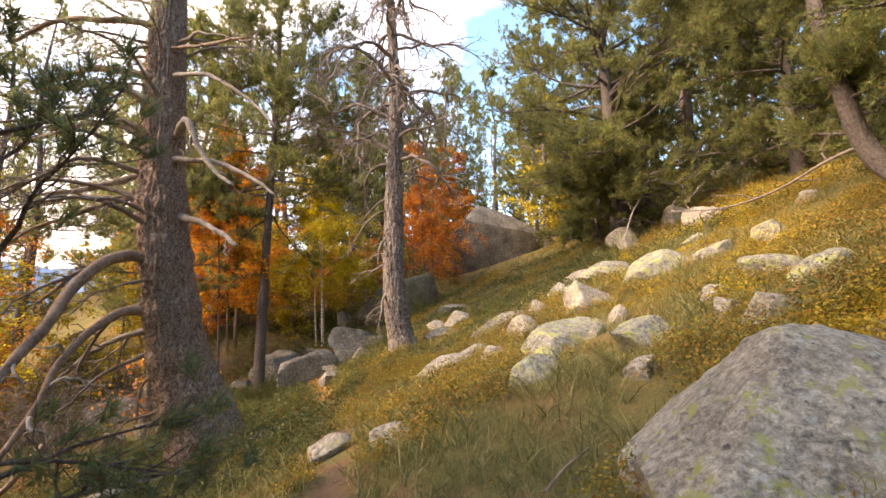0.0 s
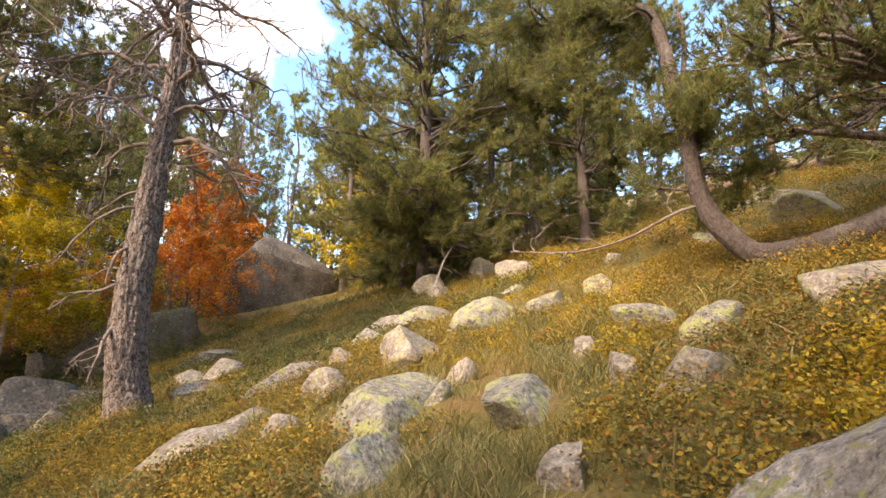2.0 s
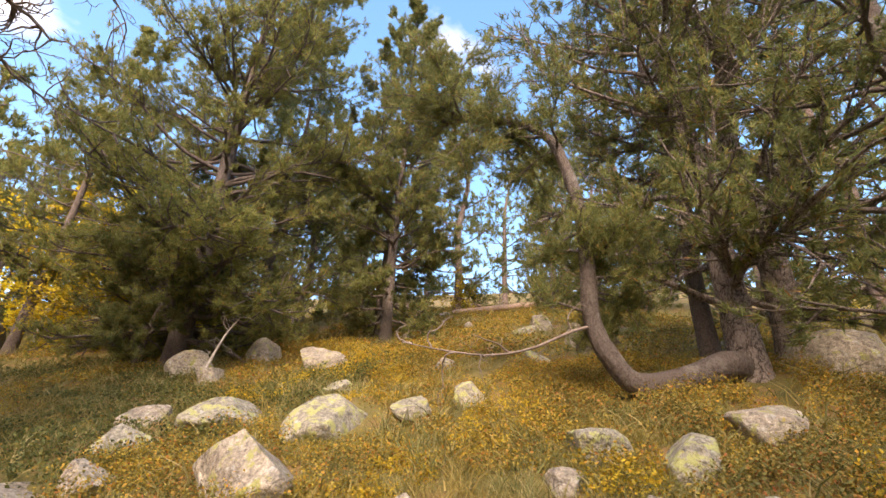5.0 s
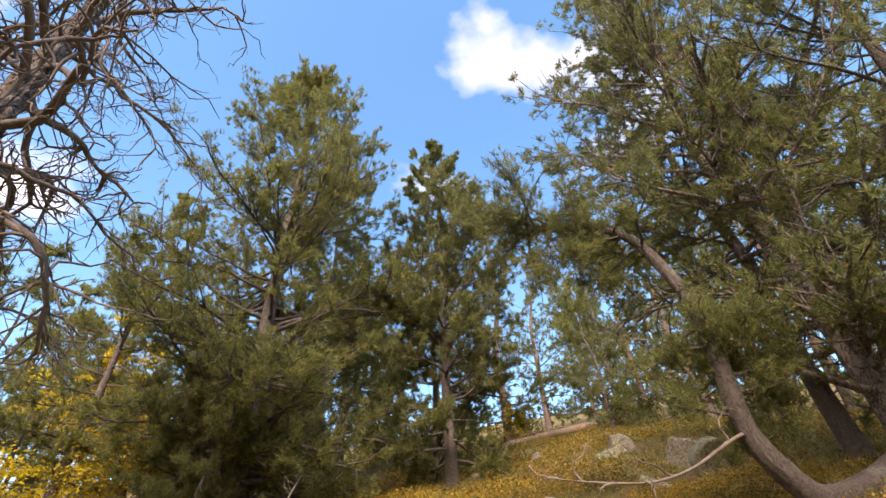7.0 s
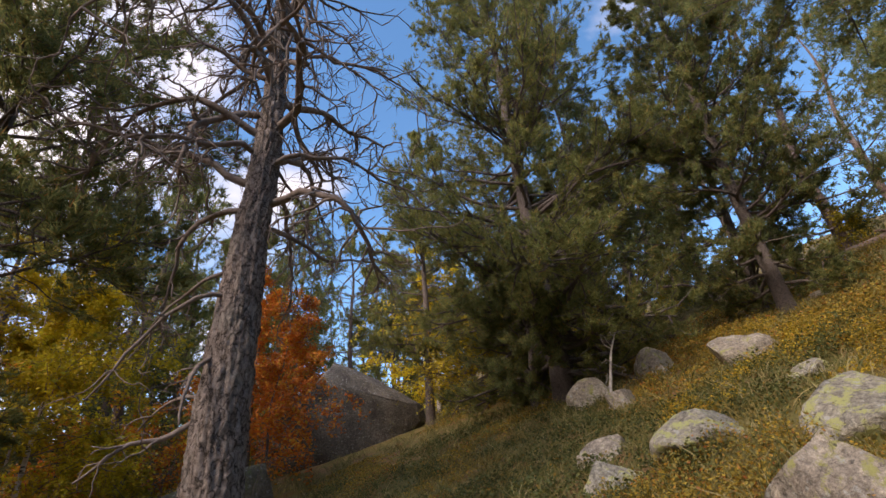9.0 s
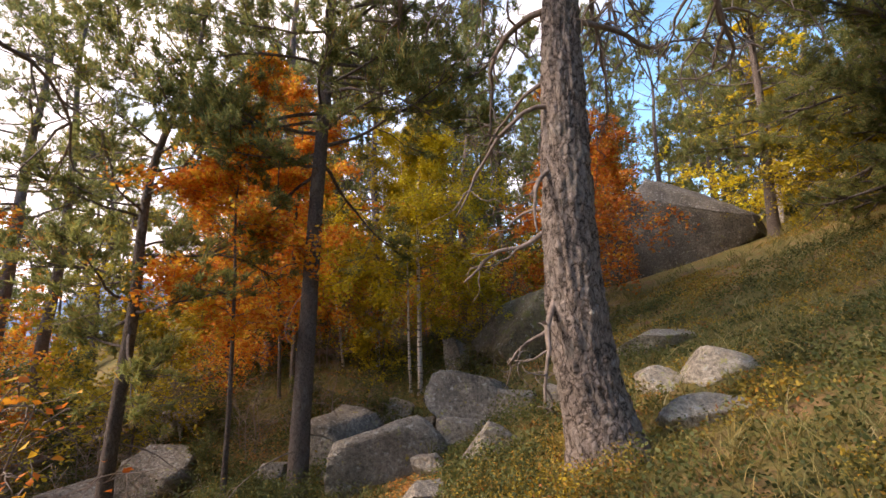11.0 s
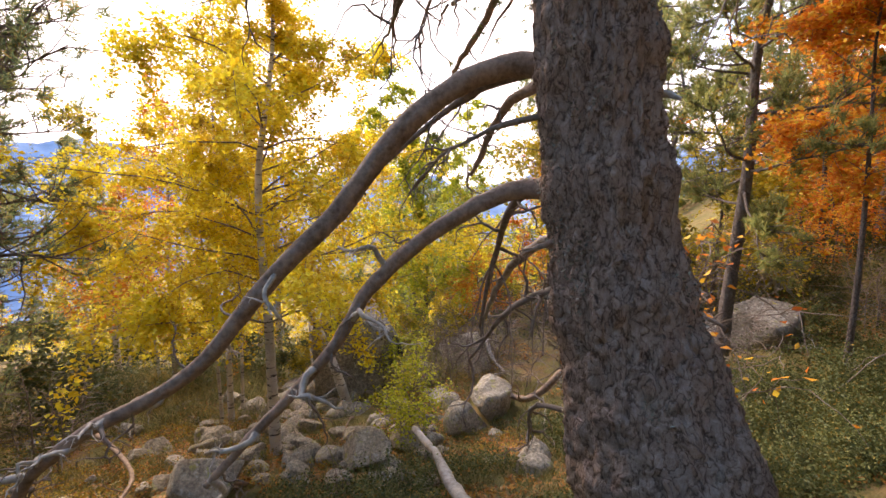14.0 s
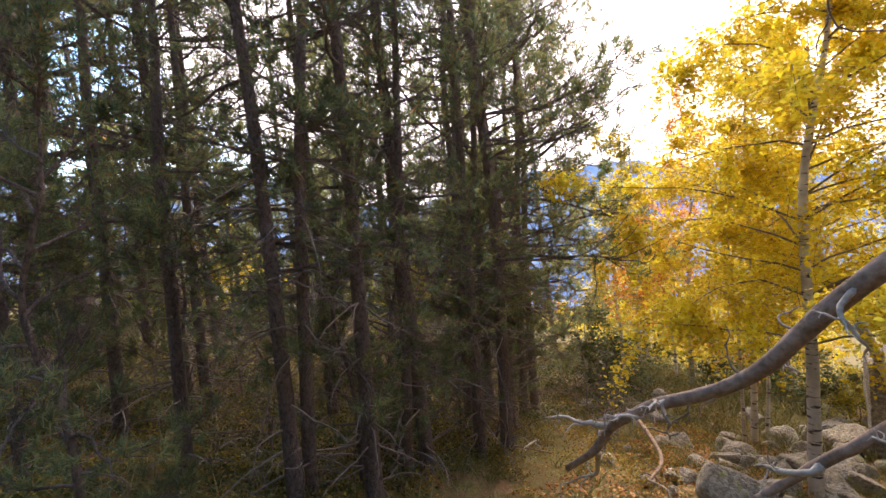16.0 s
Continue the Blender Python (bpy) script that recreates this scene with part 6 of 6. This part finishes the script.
x, y = scatter(5600, (-1.6, 7.5, 1.4, 9.6), gg, patchy(0.8, -0.25, 11))
heath("bilberry_heath", x, y, gg, 64, 0.20, 0.032, LEAF_HEATH, "low bilberry heath in yellow and orange", 0.27)
x, y = scatter(4600, (-1.0, 13, 8.5, 20), gg, patchy(0.6, 0.1, 12))
heath("bilberry_heath", x, y, gg, 44, 0.28, 0.045, LEAF_HEATH, "low bilberry heath in yellow and orange")
x, y = scatter(3200, (-7.2, -1.6, 5.0, 13.5), gg, patchy(0.7, -0.45, 13))
heath("green_bilberry", x, y, gg, 62, 0.27, 0.037, LEAF_GREEN, "green bilberry shrubs beside the trail", 0.42)
x, y = scatter(3600, (-13, -1.0, 11, 21), gg, patchy(0.6, -0.35, 14))
heath("green_bilberry", x, y, gg, 34, 0.36, 0.048, LEAF_GREEN, "dark green bilberry shrubs under the trees", 0.45)
x, y = scatter(2600, (-8.0, -3.2, 8.6, 12.0), gg, patchy(0.8, -0.2, 41))
heath("green_bilberry", x, y, gg, 70, 0.19, 0.032, LEAF_GREEN, "dark green bilberry bushes below the trail", 0.46)
x, y = scatter(700, (-3.2, -0.8, 8.6, 11.8), gg, patchy(0.8, -0.2, 44))
heath("bilberry_heath", x, y, gg, 60, 0.17, 0.030, LEAF_HEATH, "yellow-green bilberry sprigs along the trail", 0.28)
x, y = scatter(3600, (-13.5, 0.5, -9, 1.8), gg, patchy(0.7, -0.3, 42))
heath("green_bilberry", x, y, gg, 40, 0.30, 0.045, LEAF_GREEN, "dark green bilberry shrubs in the shady grove", 0.42)
x, y = scatter(900, (-11.5, -5.4, 2.4, 8.4), gg, patchy(0.9, 0.15, 43))
heath("green_bilberry", x, y, gg, 48, 0.2, 0.034, LEAF_HEATH, "yellow-green bilberry tufts between the stones", 0.22)
x, y = scatter(2600, (-10.5, 0.5, -5, 3.4), gg, patchy(0.6, -0.35, 15))
heath("green_bilberry", x, y, gg, 44, 0.3, 0.036, LEAF_HEATH, "yellow-green bilberry shrubs in the grove", 0.26)
x, y = scatter(3400, (-19, -10.5, -2, 9), gg, patchy(0.6, -0.4, 45))
grass("grass", x, y, gg, 8, 0.32, 0.008, "rank autumn grass beyond the stony hollow")
x, y = scatter(1500, (-21, -11.5, 0, 13), gg, patchy(0.5, -0.3, 16))
heath("green_bilberry", x, y, gg, 36, 0.4, 0.055, LEAF_GREEN, "dark shrubs among stones", 0.5)


x, y = scatter(2600, (-1.8, 7, 9, 17), gg, lambda x, y, g: ~patchy(0.6, 0.1, 12)(x, y, g))
heath("green_bilberry", x, y, gg, 34, 0.27, 0.045, LEAF_GREEN, "green bilberry shrubs on the upper heath", 0.28)
x, y = scatter(3000, (7.0, 19, 2, 15), gg, patchy(0.5, -0.3, 46))
heath("bilberry_heath", x, y, gg, 34, 0.32, 0.055, LEAF_HEATH, "low bilberry heath uphill below the far pines", 0.28)
for cx, cy, r, n in PATCHES:
    a, q = gg.uniform(0, 6.283, n), gg.uniform(0, 1, n) ** 0.5 * r
    x, y = cx + q * np.cos(a), cy + q * np.sin(a) * 0.7
    ok = free(x, y, 0.75)
    heath("yellow_bilberry", x[ok], y[ok], gg, 70, 0.17, 0.034, LEAF_BRIGHT, "golden yellow patch of bilberry heath", 0.30)


def litter(name, n, box, gen, size, label, seed, level=0.0):
    x, y = gen.uniform(box[0], box[1], n), gen.uniform(box[2], box[3], n)
    ok = free(x, y, 0.9) & (fbm(np.stack([x * 0.8, y * 0.8, 0 * x], 1), seed, 3) > level)
    x, y = x[ok], y[ok]
    v, f = leaves(np.stack([x, y, on_ground(x, y) + gen.uniform(0.01, 0.06, len(x))], 1), gen, size, 0.25)
    tagged(new(name, mesh_of(name, v, f, LITTER, False)), label, "leaves", kind="stuff")


litter("fallen_leaves", 26000, (-12, -5.5, 2.5, 10.5), gg, 0.055, "orange fallen leaves on the hollow's floor", 31, -0.1)
litter("fallen_leaves", 26000, (-9, -0.8, 8, 17), gg, 0.055, "orange fallen leaves under the trees", 32, 0.1)
litter("fallen_leaves", 2500, (-1.5, 5, 1, 8), gg, 0.028, "scattered brown leaves on the heath", 33, 0.2)
# leaves drifted along the trail below the grey pine
k = gg.integers(34, 60, 1500)
x, y = PATHWAY[k, 0] + gg.normal(size=1500) * 0.34, PATHWAY[k, 1] + gg.normal(size=1500) * 0.3
v, f = leaves(np.stack([x, y, on_ground(x, y) + gg.uniform(0.008, 0.05, 1500)], 1), gg, 0.045, 0.25)
tagged(new("fallen_leaves", mesh_of("fallen_leaves", v, f, LITTER, False)), "orange fallen leaves along the trodden trail", "leaves", kind="stuff")
